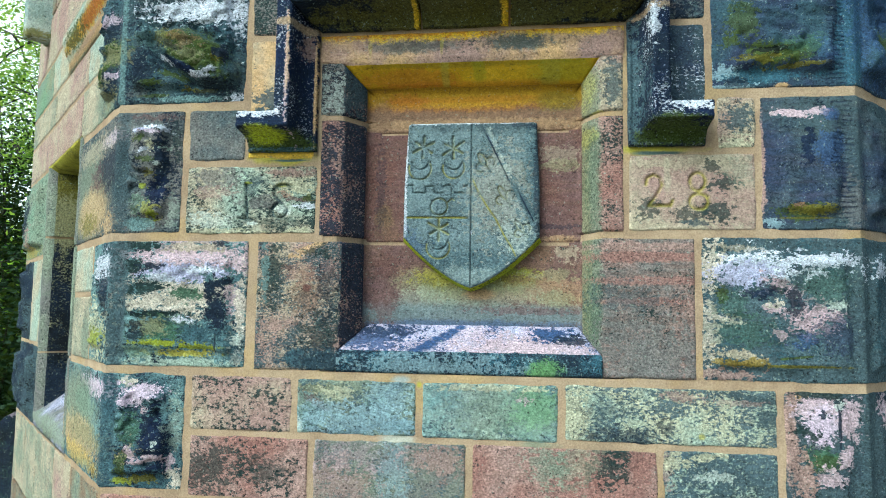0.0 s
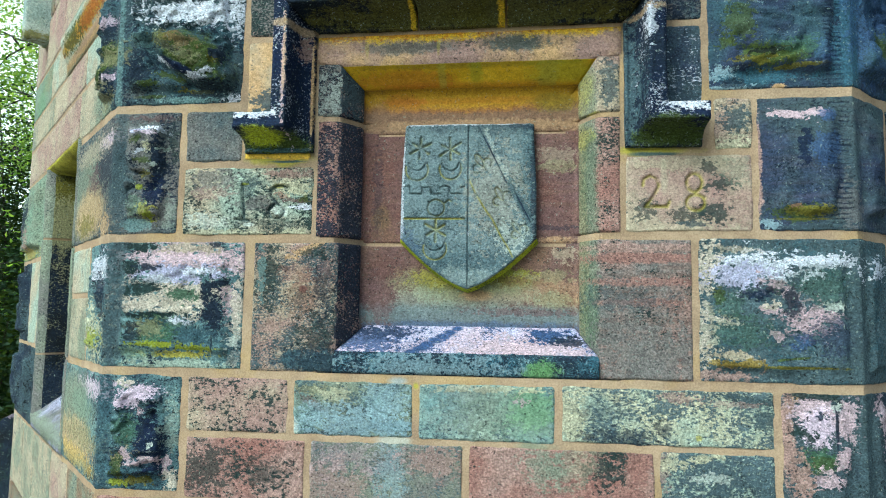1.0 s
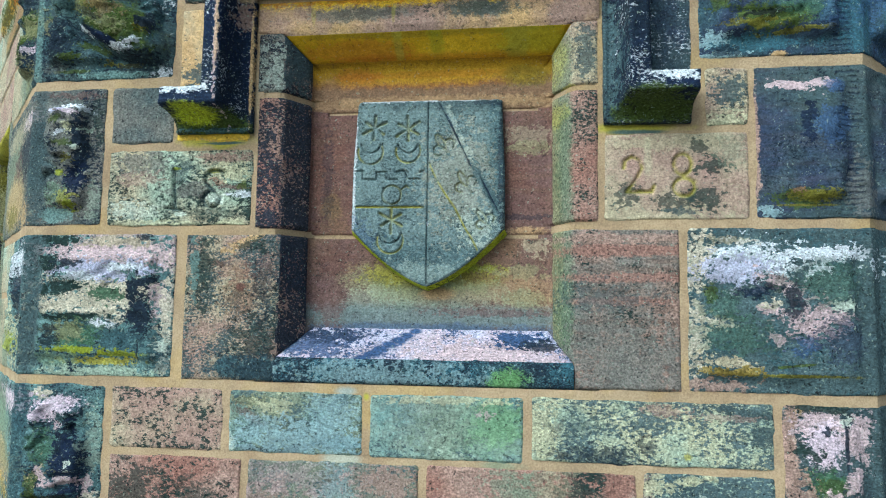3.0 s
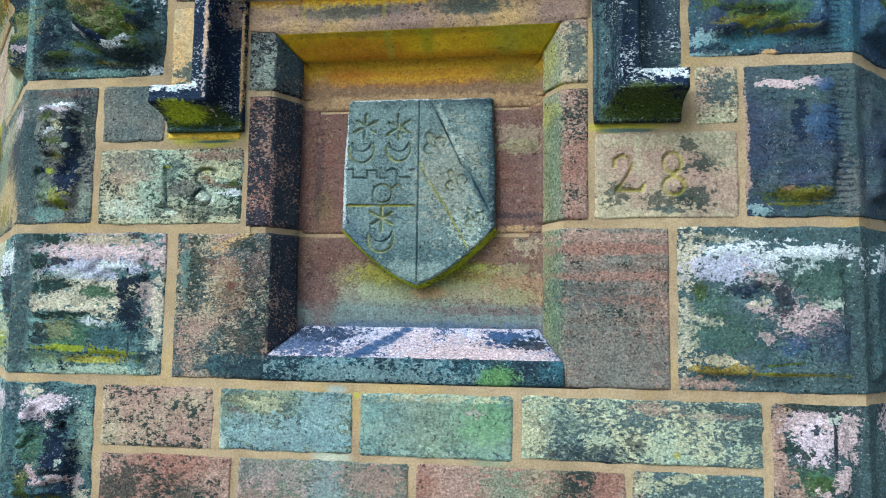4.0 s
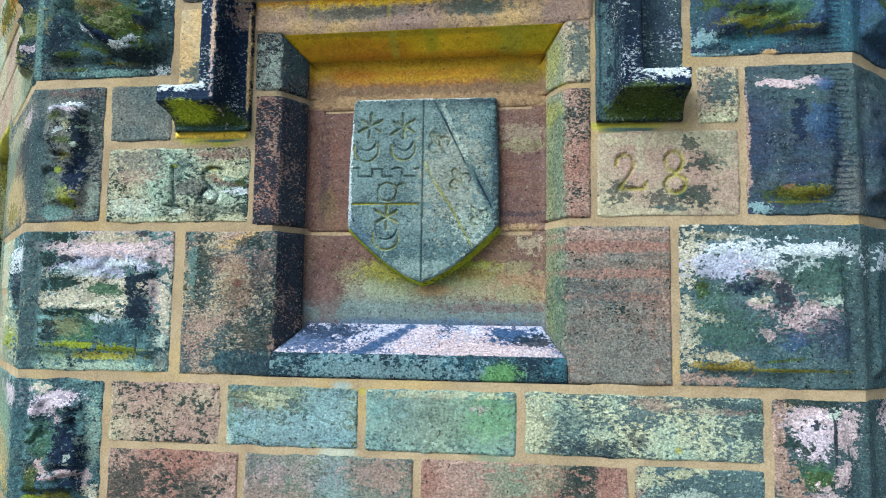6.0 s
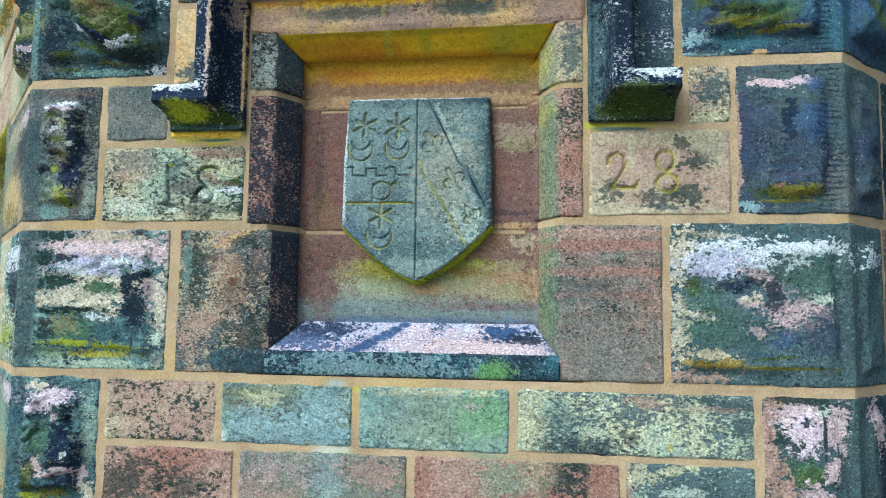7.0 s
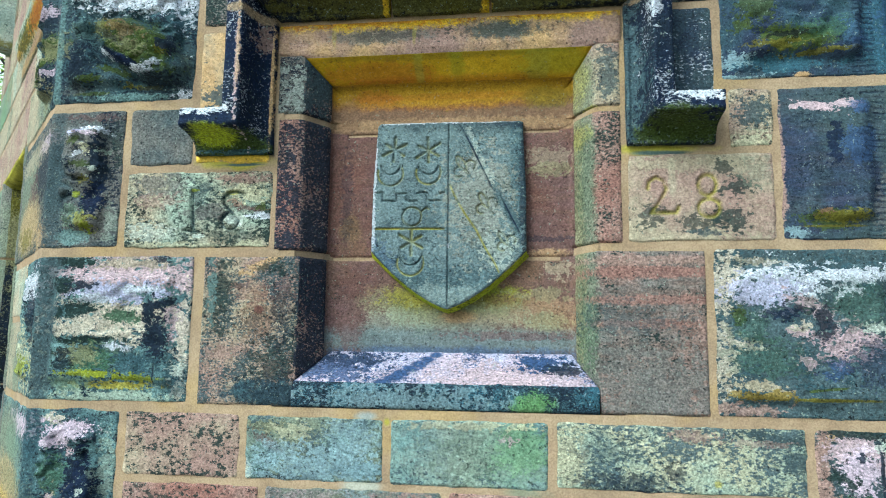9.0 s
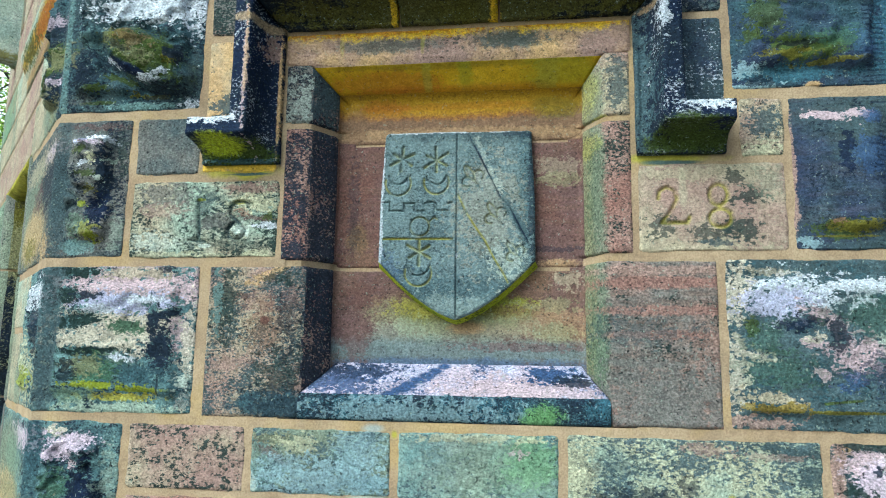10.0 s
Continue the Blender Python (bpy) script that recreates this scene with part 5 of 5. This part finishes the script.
ashlar(FAR + 0.01, SL - 0.49, 2.135, 2.27, ML[1], W)
ashlar(WS1 + 0.062, SL - 0.207, 1.665, 1.787, ML[0], W)
ashlar(WS1 + 0.062, SL - 0.207, 1.486, 1.652, ML[3], W)
ashlar(FAR + 0.01, WS0 - 0.062, 1.81, 2.122, M["farquoin"], W, 0.03)
ashlar(FAR + 0.01, WS0 - 0.30, 1.49, 1.797, MD[0], W, 0.025)
ashlar(WS0 - 0.288, WS0 - 0.062, 1.49, 1.797, ML[0], W)
ashlar(FAR + 0.01, WS0 - 0.062, 1.20, 1.478, MD[0], W, 0.03)
for k, (z0, z1) in enumerate(((0.93, 1.19), (0.62, 0.918), (0.31, 0.608), (0.0, 0.298), (2.472, 2.77), (2.782, 3.08), (3.092, 3.38), (3.392, 3.88))):
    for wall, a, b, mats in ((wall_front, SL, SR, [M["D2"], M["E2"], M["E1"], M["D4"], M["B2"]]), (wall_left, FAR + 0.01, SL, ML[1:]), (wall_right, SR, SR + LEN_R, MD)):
        rnd = random.Random(k * 7 + len(mats))
        if wall is wall_left and z0 == 2.472:
            z0 = 2.562
        s = a + 0.004
        while s < b - 0.12:
            e = min(s + rnd.uniform(0.26, 0.46), b - 0.004)
            if b - e < 0.16:
                e = b - 0.004
            ashlar(s, e - 0.011 if e < b - 0.01 else e, z0, z1, rnd.choice(mats), wall, step=0.05)
            s = e
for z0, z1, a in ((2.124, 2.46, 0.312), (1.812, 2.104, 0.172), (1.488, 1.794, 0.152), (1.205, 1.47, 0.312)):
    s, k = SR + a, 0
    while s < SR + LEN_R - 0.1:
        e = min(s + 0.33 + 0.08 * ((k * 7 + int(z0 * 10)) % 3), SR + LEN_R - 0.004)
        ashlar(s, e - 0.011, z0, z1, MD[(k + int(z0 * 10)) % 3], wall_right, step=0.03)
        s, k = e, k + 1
for z0, z1 in ((1.20, 1.238),):
    ashlar(WS0 - 0.05, SL - 0.512, z0, z1, ML[3], W)

# ---- window in the canted face ----
window = new("window_1")
tagged(window, "narrow splayed stone window with dark panes", "window", kind="structure")
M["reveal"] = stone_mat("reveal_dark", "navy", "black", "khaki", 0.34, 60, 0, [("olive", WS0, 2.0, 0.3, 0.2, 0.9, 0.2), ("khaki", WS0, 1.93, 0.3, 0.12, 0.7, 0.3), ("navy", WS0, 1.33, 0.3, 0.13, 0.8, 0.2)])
# only the slope is pale, its upward brightness put into the colour
M["wsill"] = stone_mat("window_sill_white", "frost", "grey", "midnight", 0.34, 40, 0, [("wan", SL - 0.75, 1.235, 0.6, 0.035, 0.9, 0.2), ("navy", SL - 0.80, 1.33, 0.3, 0.02, 0.7, 0.5)])
M["frame"] = stone_mat("window_surround_pale", "wan", "grey", "crust", 0.2, 60)
WD = 0.16
IN = Vector((Q, Q, 0))


def wpoint(s, d, z):
    return run(s, 0, z) + IN * d


def strip(name, pts, mat, n=10):
    """A bent strip of stone through corner lines pts: each a pair of end points; divided and slightly uneven."""
    verts, faces = [], []
    for a, b in pts:
        for i in range(n + 1):
            p = a.lerp(b, i / n)
            k = 0.0016 * fractal(p.x * 22, p.y * 22, p.z * 22, 4)
            verts.append(p + Vector((-k, -k, k)))
    m = n + 1
    for j in range(len(pts) - 1):
        for i in range(n):
            k = j * m + i
            faces.append((k, k + 1, k + m + 1, k + m))
    return mesh_object(name, verts, faces, mat, window)


def surround(s_in, s_out, d0, splits):
    """One side of the window: flat band, chamfer and reveal, stone by stone."""
    c = 0.02 if s_out < s_in else -0.02
    for (z0, z1) in splits:
        lines = [(s_out, 0.02), (s_out, -0.003), (s_in - c, -0.003), (s_in, 0.022), (s_in + 0.6 * c, WD), (s_in + 0.6 * c, WD + 0.1)]
        pts = [(wpoint(s, d, z0), wpoint(s, d, z1)) for s, d in lines]
        if s_out > s_in:
            pts = pts[::-1]
        band = strip("jamb_stone", pts, M["frame"], 16)
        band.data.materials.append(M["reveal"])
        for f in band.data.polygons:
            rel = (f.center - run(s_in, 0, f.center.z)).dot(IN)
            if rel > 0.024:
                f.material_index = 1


for z_bed, s_in, s_out in ((1.458, WS0, WS0 - 0.052), (1.872, WS0, WS0 - 0.052), (1.478, WS1, WS1 + 0.052), (1.804, WS1, WS1 + 0.052)):
    c = 0.02 if s_out < s_in else -0.02
    bed = [(wpoint(s, dd + 0.003, z_bed - 0.008), wpoint(s, dd + 0.003, z_bed + 0.008)) for s, dd in ((s_out, -0.003), (s_in - 1.15 * c, -0.003), (s_in - 0.15 * c, 0.022), (s_in + 0.45 * c, WD), (s_in + 0.45 * c, WD + 0.1))]
    strip("mortar_bed", bed[::-1] if s_out > s_in else bed, MORTAR, 2)
surround(WS0, WS0 - 0.052, 0, ((1.22, 1.455), (1.462, 1.868), (1.876, 2.13)))
surround(WS1, WS1 + 0.052, 0, ((1.22, 1.475), (1.482, 1.80), (1.808, 2.13)))
strip("lintel", [(wpoint(WS0 - 0.05, d, z), wpoint(WS1 + 0.05, d, z)) for d, z in ((0.0, 2.134), (-0.003, 2.134), (0.0, 2.128), (0.022, 2.11), (WD + 0.1, 2.10))][::-1], stone_mat("window_soffit_algae", "olive", "yellow", "moss", 0.2, 40, gritty=0.5))
strip("sill", [(wpoint(WS0 - 0.05, d, z), wpoint(WS1 + 0.05, d, z)) for d, z in ((0.02, 1.20), (-0.004, 1.205), (-0.004, 1.245), (0.004, 1.252), (WD + 0.1, 1.44))], M["wsill"])
glass = bpy.data.materials.new("dark_glass")
glass.use_nodes = True
gb = glass.node_tree.nodes["Principled BSDF"]
gb.inputs["Base Color"].default_value, gb.inputs["Roughness"].default_value = (0.01, 0.013, 0.014, 1), 0.08
bm = bmesh.new()
vs = [bm.verts.new(wpoint(s, WD, z)) for s, z in ((WS0 - 0.02, 1.25), (WS1 + 0.02, 1.25), (WS1 + 0.02, 2.14), (WS0 - 0.02, 2.14))]
bm.faces.new(vs)
part("pane", bm, glass, window, "dark leaded window pane")

# ---- hood stop of the window, near the top ----
label_stop = new("window_hood_mould")
tagged(label_stop, "pale grey weathered hood mould over the window", "hood mould")
M["whood"] = stone_mat("window_hood_pale", "pale", "buff", "crust", 0.10, 50, 0, [("tan", SL - 0.4, 2.423, 0.6, 0.03, 0.95, 0.15), ("pink", SL - 0.45, 2.43, 0.25, 0.014, 0.5, 0.3), ("bronze", SL - 0.38, 2.472, 0.5, 0.03, 0.95, 0.2), ("rust", SL - 0.34, 2.470, 0.34, 0.018, 0.85, 0.42), ("moss", SL - 0.58, 2.475, 0.12, 0.03, 0.8, 0.45), ("wan", SL - 0.4, 2.53, 0.6, 0.02, 0.9, 0.2)], gritty=0.7)
M["whood_far"] = stone_mat("far_moulding_pale", "chalk", "pale", "crust", 0.12, 50, 0, [("olive", SL - 1.40, 2.70, 0.2, 0.03, 0.9, 0.3), ("teal", SL - 1.40, 2.80, 0.2, 0.05, 0.4, 0.4)], gritty=0.7)
UNDERCUT = [(0.0, -0.02), (0.0, 0.004), (0.044, 0.006), (0.049, 0.010), (0.056, 0.013), (0.066, 0.018), (0.080, 0.023), (0.096, 0.026), (0.101, 0.029), (0.122, 0.029), (0.138, 0.012), (0.146, -0.02)]
sweep([(SL - 0.76, 2.40), (SL - 0.06, 2.40)], None, None, M["whood"], label_stop, UNDERCUT)
sweep([(SL - 1.36, 3.2), (SL - 1.36, 2.68)], None, None, M["whood_far"], label_stop)

# ---- back walls and roof that close the tower ----
WX = run(FAR).x
back_pts = [run(SR + LEN_R), Vector((run(SR + LEN_R).x, 4.4, 0)), Vector((0.7, 5.6, 0)), Vector((-1.0, 5.6, 0)), Vector((WX, 4.4, 0)), run(FAR)]
plain = stone_mat("plain_sandstone", "pink", "buff", "crust", 0.3, 40, 0.2)
bm = bmesh.new()
for p, q in zip(back_pts, back_pts[1:]):
    d = Vector((q.y - p.y, p.x - q.x, 0)).normalized() * -0.3
    prism(bm, [(p.x, p.y), (q.x, q.y), (q.x + d.x, q.y + d.y), (p.x + d.x, p.y + d.y)], 0, TOP)
bmesh.ops.recalc_face_normals(bm, faces=bm.faces)
tagged(part("wall_back", bm, plain), "plain sandstone walls closing the tower", "wall", kind="structure")
bm = bmesh.new()
prof = [(WX - 0.02, 1.19), (WX - 0.10, 1.15), (WX - 0.24, 1.03), (WX - 0.31, 0.96), (WX - 0.30, 0.86), (WX - 0.24, 0.80), (WX - 0.24, 0.0), (WX + 0.05, 0.0), (WX + 0.05, 1.20)]
rows = [[bm.verts.new((x + 0.012 * fractal(x * 9, yy * 6, z * 9, 3), yy, z)) for x, z in prof] for yy in (2.72, 2.85, 3.0, 3.2, 3.5, 4.0)]
for r0, r1 in zip(rows, rows[1:]):
    for k in range(len(prof)):
        bm.faces.new((r0[k], r0[(k + 1) % len(prof)], r1[(k + 1) % len(prof)], r1[k]))
bm.faces.new(rows[0])
bm.faces.new(rows[-1][::-1])
bmesh.ops.recalc_face_normals(bm, faces=bm.faces)
tagged(part("trim_plinth", bm, stone_mat("plinth_lichened", "navy", "black", "crust", 0.4, 45, 0, [("lilac", SL - 1.7, 1.17, 0.5, 0.012, 0.3, 0.7)])), "projecting weathered plinth course with a sloping top", "plinth", kind="structure")
bm = bmesh.new()
prism(bm, [(p.x, p.y) for p in (run(SL), run(SR), *back_pts)], TOP, TOP + 0.12)
bmesh.ops.recalc_face_normals(bm, faces=bm.faces)
tagged(part("roof", bm, plain), "flat stone roof slab of the tower", "roof", kind="structure")

# ---- ground ----
# unseen ground; its pale gravel is added to bounce light up to the soffits
def ground_mat():
    w = Paint("bounce_gravel_and_grass", 0.95)
    n1 = w.noise(w.pos, 60, 6, 0.7)
    gravel = w.mix(w.step(n1, 0.3, 0.7), (0.22, 0.20, 0.17, 1), (0.42, 0.39, 0.34, 1))
    grass = w.mix(w.step(w.noise(w.pos, 1.2, 6), 0.35, 0.65), (0.035, 0.06, 0.015, 1), (0.07, 0.085, 0.03, 1))
    far = w.math("ADD", w.vec("DISTANCE", w.pos, (0.0, 2.5, 0.0)), w.math("MULTIPLY", w.noise(w.pos, 1.5, 5), 1.5))
    return w.finish(w.mix(w.step(far, 6.0, 6.6), gravel, grass), n1, 0.02)


verts, faces = [], []
rings = [0.0, 1.5, 3, 5, 8, 12, 18, 28, 45, 80, 150, 300, 700]
for r in rings:
    for i in range(48):
        a = 2 * math.pi * i / 48
        x, y = r * math.cos(a), r * math.sin(a)
        verts.append((x, y, (0.10 * fractal(x * 0.2, y * 0.2, 0.5, 3) if r > 9 else 0.0) - 0.002))
for j in range(len(rings) - 1):
    for i in range(48):
        faces.append((j * 48 + i, (j + 1) * 48 + i, (j + 1) * 48 + (i + 1) % 48, j * 48 + (i + 1) % 48))
tagged(mesh_object("ground", verts, faces, ground_mat()), "unseen ground, pale gravel added for bounce light, rough grass beyond", "ground", kind="structure")

# ---- glowing sheet added low behind the trees for the burnt-out sky ----
sky_glow = bpy.data.materials.new("white_sky_glow")
sky_glow.use_nodes = True
hn = sky_glow.node_tree.nodes
glow = hn.new("ShaderNodeEmission")
glow.inputs[0].default_value, glow.inputs[1].default_value = (1.0, 0.93, 0.80, 1), 1.3
sky_glow.node_tree.links.new(glow.outputs[0], hn["Material Output"].inputs["Surface"])
arcs = [radians(105 + 50 * i / 24) for i in range(25)]
mesh_v = [(90 * math.cos(q), 90 * math.sin(q), z) for z in (-2.0, 75.0) for q in arcs]
tagged(mesh_object("backdrop", mesh_v, [(i, i + 1, i + 26, i + 25) for i in range(24)], sky_glow), "glowing white backdrop for the burnt-out sky behind the trees", "sky", kind="structure")

# ---- trees beyond the tower ----
def leaf_mat(name, c0, c1, thin=0.45):
    w = Paint(name, 0.5)
    k = w.n.new("ShaderNodeNewGeometry").outputs["Random Per Island"]
    w.put(w.mix(k, c0, c1), w.bsdf.inputs["Base Color"])
    tr = w.n.new("ShaderNodeBsdfTranslucent")
    w.put(w.mix(k, (0.30, 0.50, 0.03, 1), (0.62, 0.75, 0.08, 1)), tr.inputs["Color"])
    add = w.n.new("ShaderNodeMixShader")
    add.inputs[0].default_value = thin
    w.l.new(w.bsdf.outputs[0], add.inputs[1])
    w.l.new(tr.outputs[0], add.inputs[2])
    w.l.new(add.outputs[0], w.n["Material Output"].inputs["Surface"])
    return w.m


# shrub leaves near black: the shade under the trees put into them
SHADED_LEAF = leaf_mat("shaded_shrub_leaves", (0.010, 0.022, 0.008, 1), (0.025, 0.045, 0.014, 1), 0.05)
LEAF = leaf_mat("broad_leaves", (0.02, 0.06, 0.01, 1), (0.24, 0.34, 0.06, 1), 0.55)


def bark_mat():
    w = Paint("dark_bark", 0.95)
    n1 = w.noise(w.vec("MULTIPLY", w.pos, Vector((1, 1, 0.2))), 22, 6)
    return w.finish(w.mix(w.step(n1, 0.35, 0.65), (0.03, 0.024, 0.018, 1), (0.10, 0.085, 0.065, 1)), n1, 0.02)


BARK = bark_mat()


def tube(verts, faces, pts, radii, n=8):
    start = len(verts)
    for p, r in zip(pts, radii):
        for i in range(n):
            a = 2 * math.pi * i / n
            verts.append(p + Vector((r * math.cos(a), r * math.sin(a), 0.25 * r * math.sin(a))))
    for j in range(len(pts) - 1):
        for i in range(n):
            k = start + j * n
            faces.append((k + i, k + (i + 1) % n, k + n + (i + 1) % n, k + n + i))


def tree(x, y, height, spreadr, low, leaves, seed, size=0.075):
    rnd = random.Random(seed)
    root = new("tree")
    root.location = (x, y, 0)
    verts, faces, tips = [], [], []
    trunk = [Vector((0.12 * rnd.uniform(-1, 1) * k, 0.12 * rnd.uniform(-1, 1) * k, height * 0.75 * k / 5 - (0.15 if k == 0 else 0))) for k in range(6)]
    tube(verts, faces, trunk, [height * r for r in (0.034, 0.026, 0.022, 0.017, 0.012, 0.006)], 10)
    for b in range(26):
        k = rnd.uniform(0.18, 1.0) * 4.9
        p = trunk[int(k)].lerp(trunk[int(k) + 1], k % 1)
        a, reach = rnd.uniform(0, 6.283), spreadr * rnd.uniform(0.5, 1.0) * (1.1 - 0.1 * k)
        pts = [p]
        for q in range(1, 6):
            t = q / 5
            pts.append(p + Vector((math.cos(a + 0.25 * t) * reach * t, math.sin(a + 0.25 * t) * reach * t, reach * (rnd.uniform(0.05, 0.3) * t) - low * t * t)) + Vector((rnd.uniform(-0.08, 0.08), rnd.uniform(-0.08, 0.08), rnd.uniform(-0.08, 0.08))))
        tube(verts, faces, pts, [0.05, 0.04, 0.03, 0.02, 0.012, 0.005], 6)
        tips += pts[2:]
        for c in range(4):
            o = pts[rnd.randrange(2, 6)]
            e = o + Vector((rnd.uniform(-0.7, 0.7), rnd.uniform(-0.7, 0.7), rnd.uniform(-0.5, 0.4)))
            tube(verts, faces, [o, o.lerp(e, 0.5) + Vector((0, 0, 0.05)), e], [0.014, 0.009, 0.003], 5)
            tips += [o.lerp(e, 0.6), e]
    mesh_object("trunk", verts, faces, BARK, root)
    lv, lf = [], []
    for _ in range(leaves):
        c = rnd.choice(tips) + Vector((rnd.gauss(0, 0.15), rnd.gauss(0, 0.15), rnd.gauss(0, 0.11)))
        u = Vector((rnd.gauss(0, 1), rnd.gauss(0, 1), rnd.gauss(0, 0.5))).normalized()
        v = u.cross(Vector((rnd.gauss(0, 0.6), rnd.gauss(0, 0.6), 1))).normalized()
        l, wd = size * rnd.uniform(0.7, 1.4), size * rnd.uniform(0.35, 0.6)
        n = u.cross(v) * wd * 0.35
        i = len(lv)
        lv += [c - u * l * 0.5, c + v * wd * 0.5 + n, c + u * l * 0.5, c - v * wd * 0.5 + n]
        lf += [(i, i + 1, i + 2), (i, i + 2, i + 3)]
    mesh_object("crown", lv, lf, LEAF, root)
    return tagged(root, "leafy broad-leaved tree with drooping lower branches", "tree", "trees beside the tower")


tree(-5.2, 5.4, 7.5, 2.6, 0.7, 15000, 3, 0.048)
tree(-6.5, 9.2, 9.0, 3.2, 0.8, 14000, 5, 0.06)
tree(-9.8, 8.0, 8.5, 3.0, 1.0, 16000, 8, 0.07)
tree(-10.5, 14.5, 10.0, 3.8, 0.8, 11000, 9, 0.11)


def shrub(x, y, h, r, leaves, seed):
    rnd = random.Random(seed)
    root = new("shrub")
    root.location = (x, y, 0)
    verts, faces, tips = [], [], []
    for b in range(22):
        a, k = rnd.uniform(0, 6.283), rnd.uniform(0.2, 1.0)
        e = Vector((math.cos(a) * r * k, math.sin(a) * r * k, h * rnd.uniform(0.5, 1.0) * (1.15 - 0.5 * k)))
        mid = e * 0.5 + Vector((0, 0, 0.12))
        tube(verts, faces, [Vector((0, 0, -0.05)), mid, e], [0.022, 0.014, 0.004], 5)
        tips += [mid, mid.lerp(e, 0.5), e, e * 0.8]
    mesh_object("stem", verts, faces, BARK, root)
    lv, lf = [], []
    for _ in range(leaves):
        c = rnd.choice(tips) + Vector((rnd.gauss(0, 0.2), rnd.gauss(0, 0.2), rnd.gauss(0, 0.16)))
        c.z = max(0.03, c.z)
        u = Vector((rnd.gauss(0, 1), rnd.gauss(0, 1), rnd.gauss(0, 0.5))).normalized()
        v = u.cross(Vector((rnd.gauss(0, 0.6), rnd.gauss(0, 0.6), 1))).normalized()
        l, wd = rnd.uniform(0.032, 0.06), rnd.uniform(0.014, 0.024)
        i = len(lv)
        lv += [c - u * l * 0.5, c + v * wd, c + u * l * 0.5, c - v * wd]
        lf += [(i, i + 1, i + 2), (i, i + 2, i + 3)]
    mesh_object("foliage", lv, lf, SHADED_LEAF, root)
    return tagged(root, "dense shrub with the shade under the trees painted into its leaves", "shrub", "shrubs under the trees")


shrub(-4.0, 4.6, 1.7, 0.8, 17000, 20)
shrub(-4.4, 5.6, 2.1, 1.1, 19000, 21)
shrub(-5.6, 7.0, 4.0, 1.5, 34000, 22)
shrub(-7.0, 8.0, 4.0, 1.6, 28000, 23)
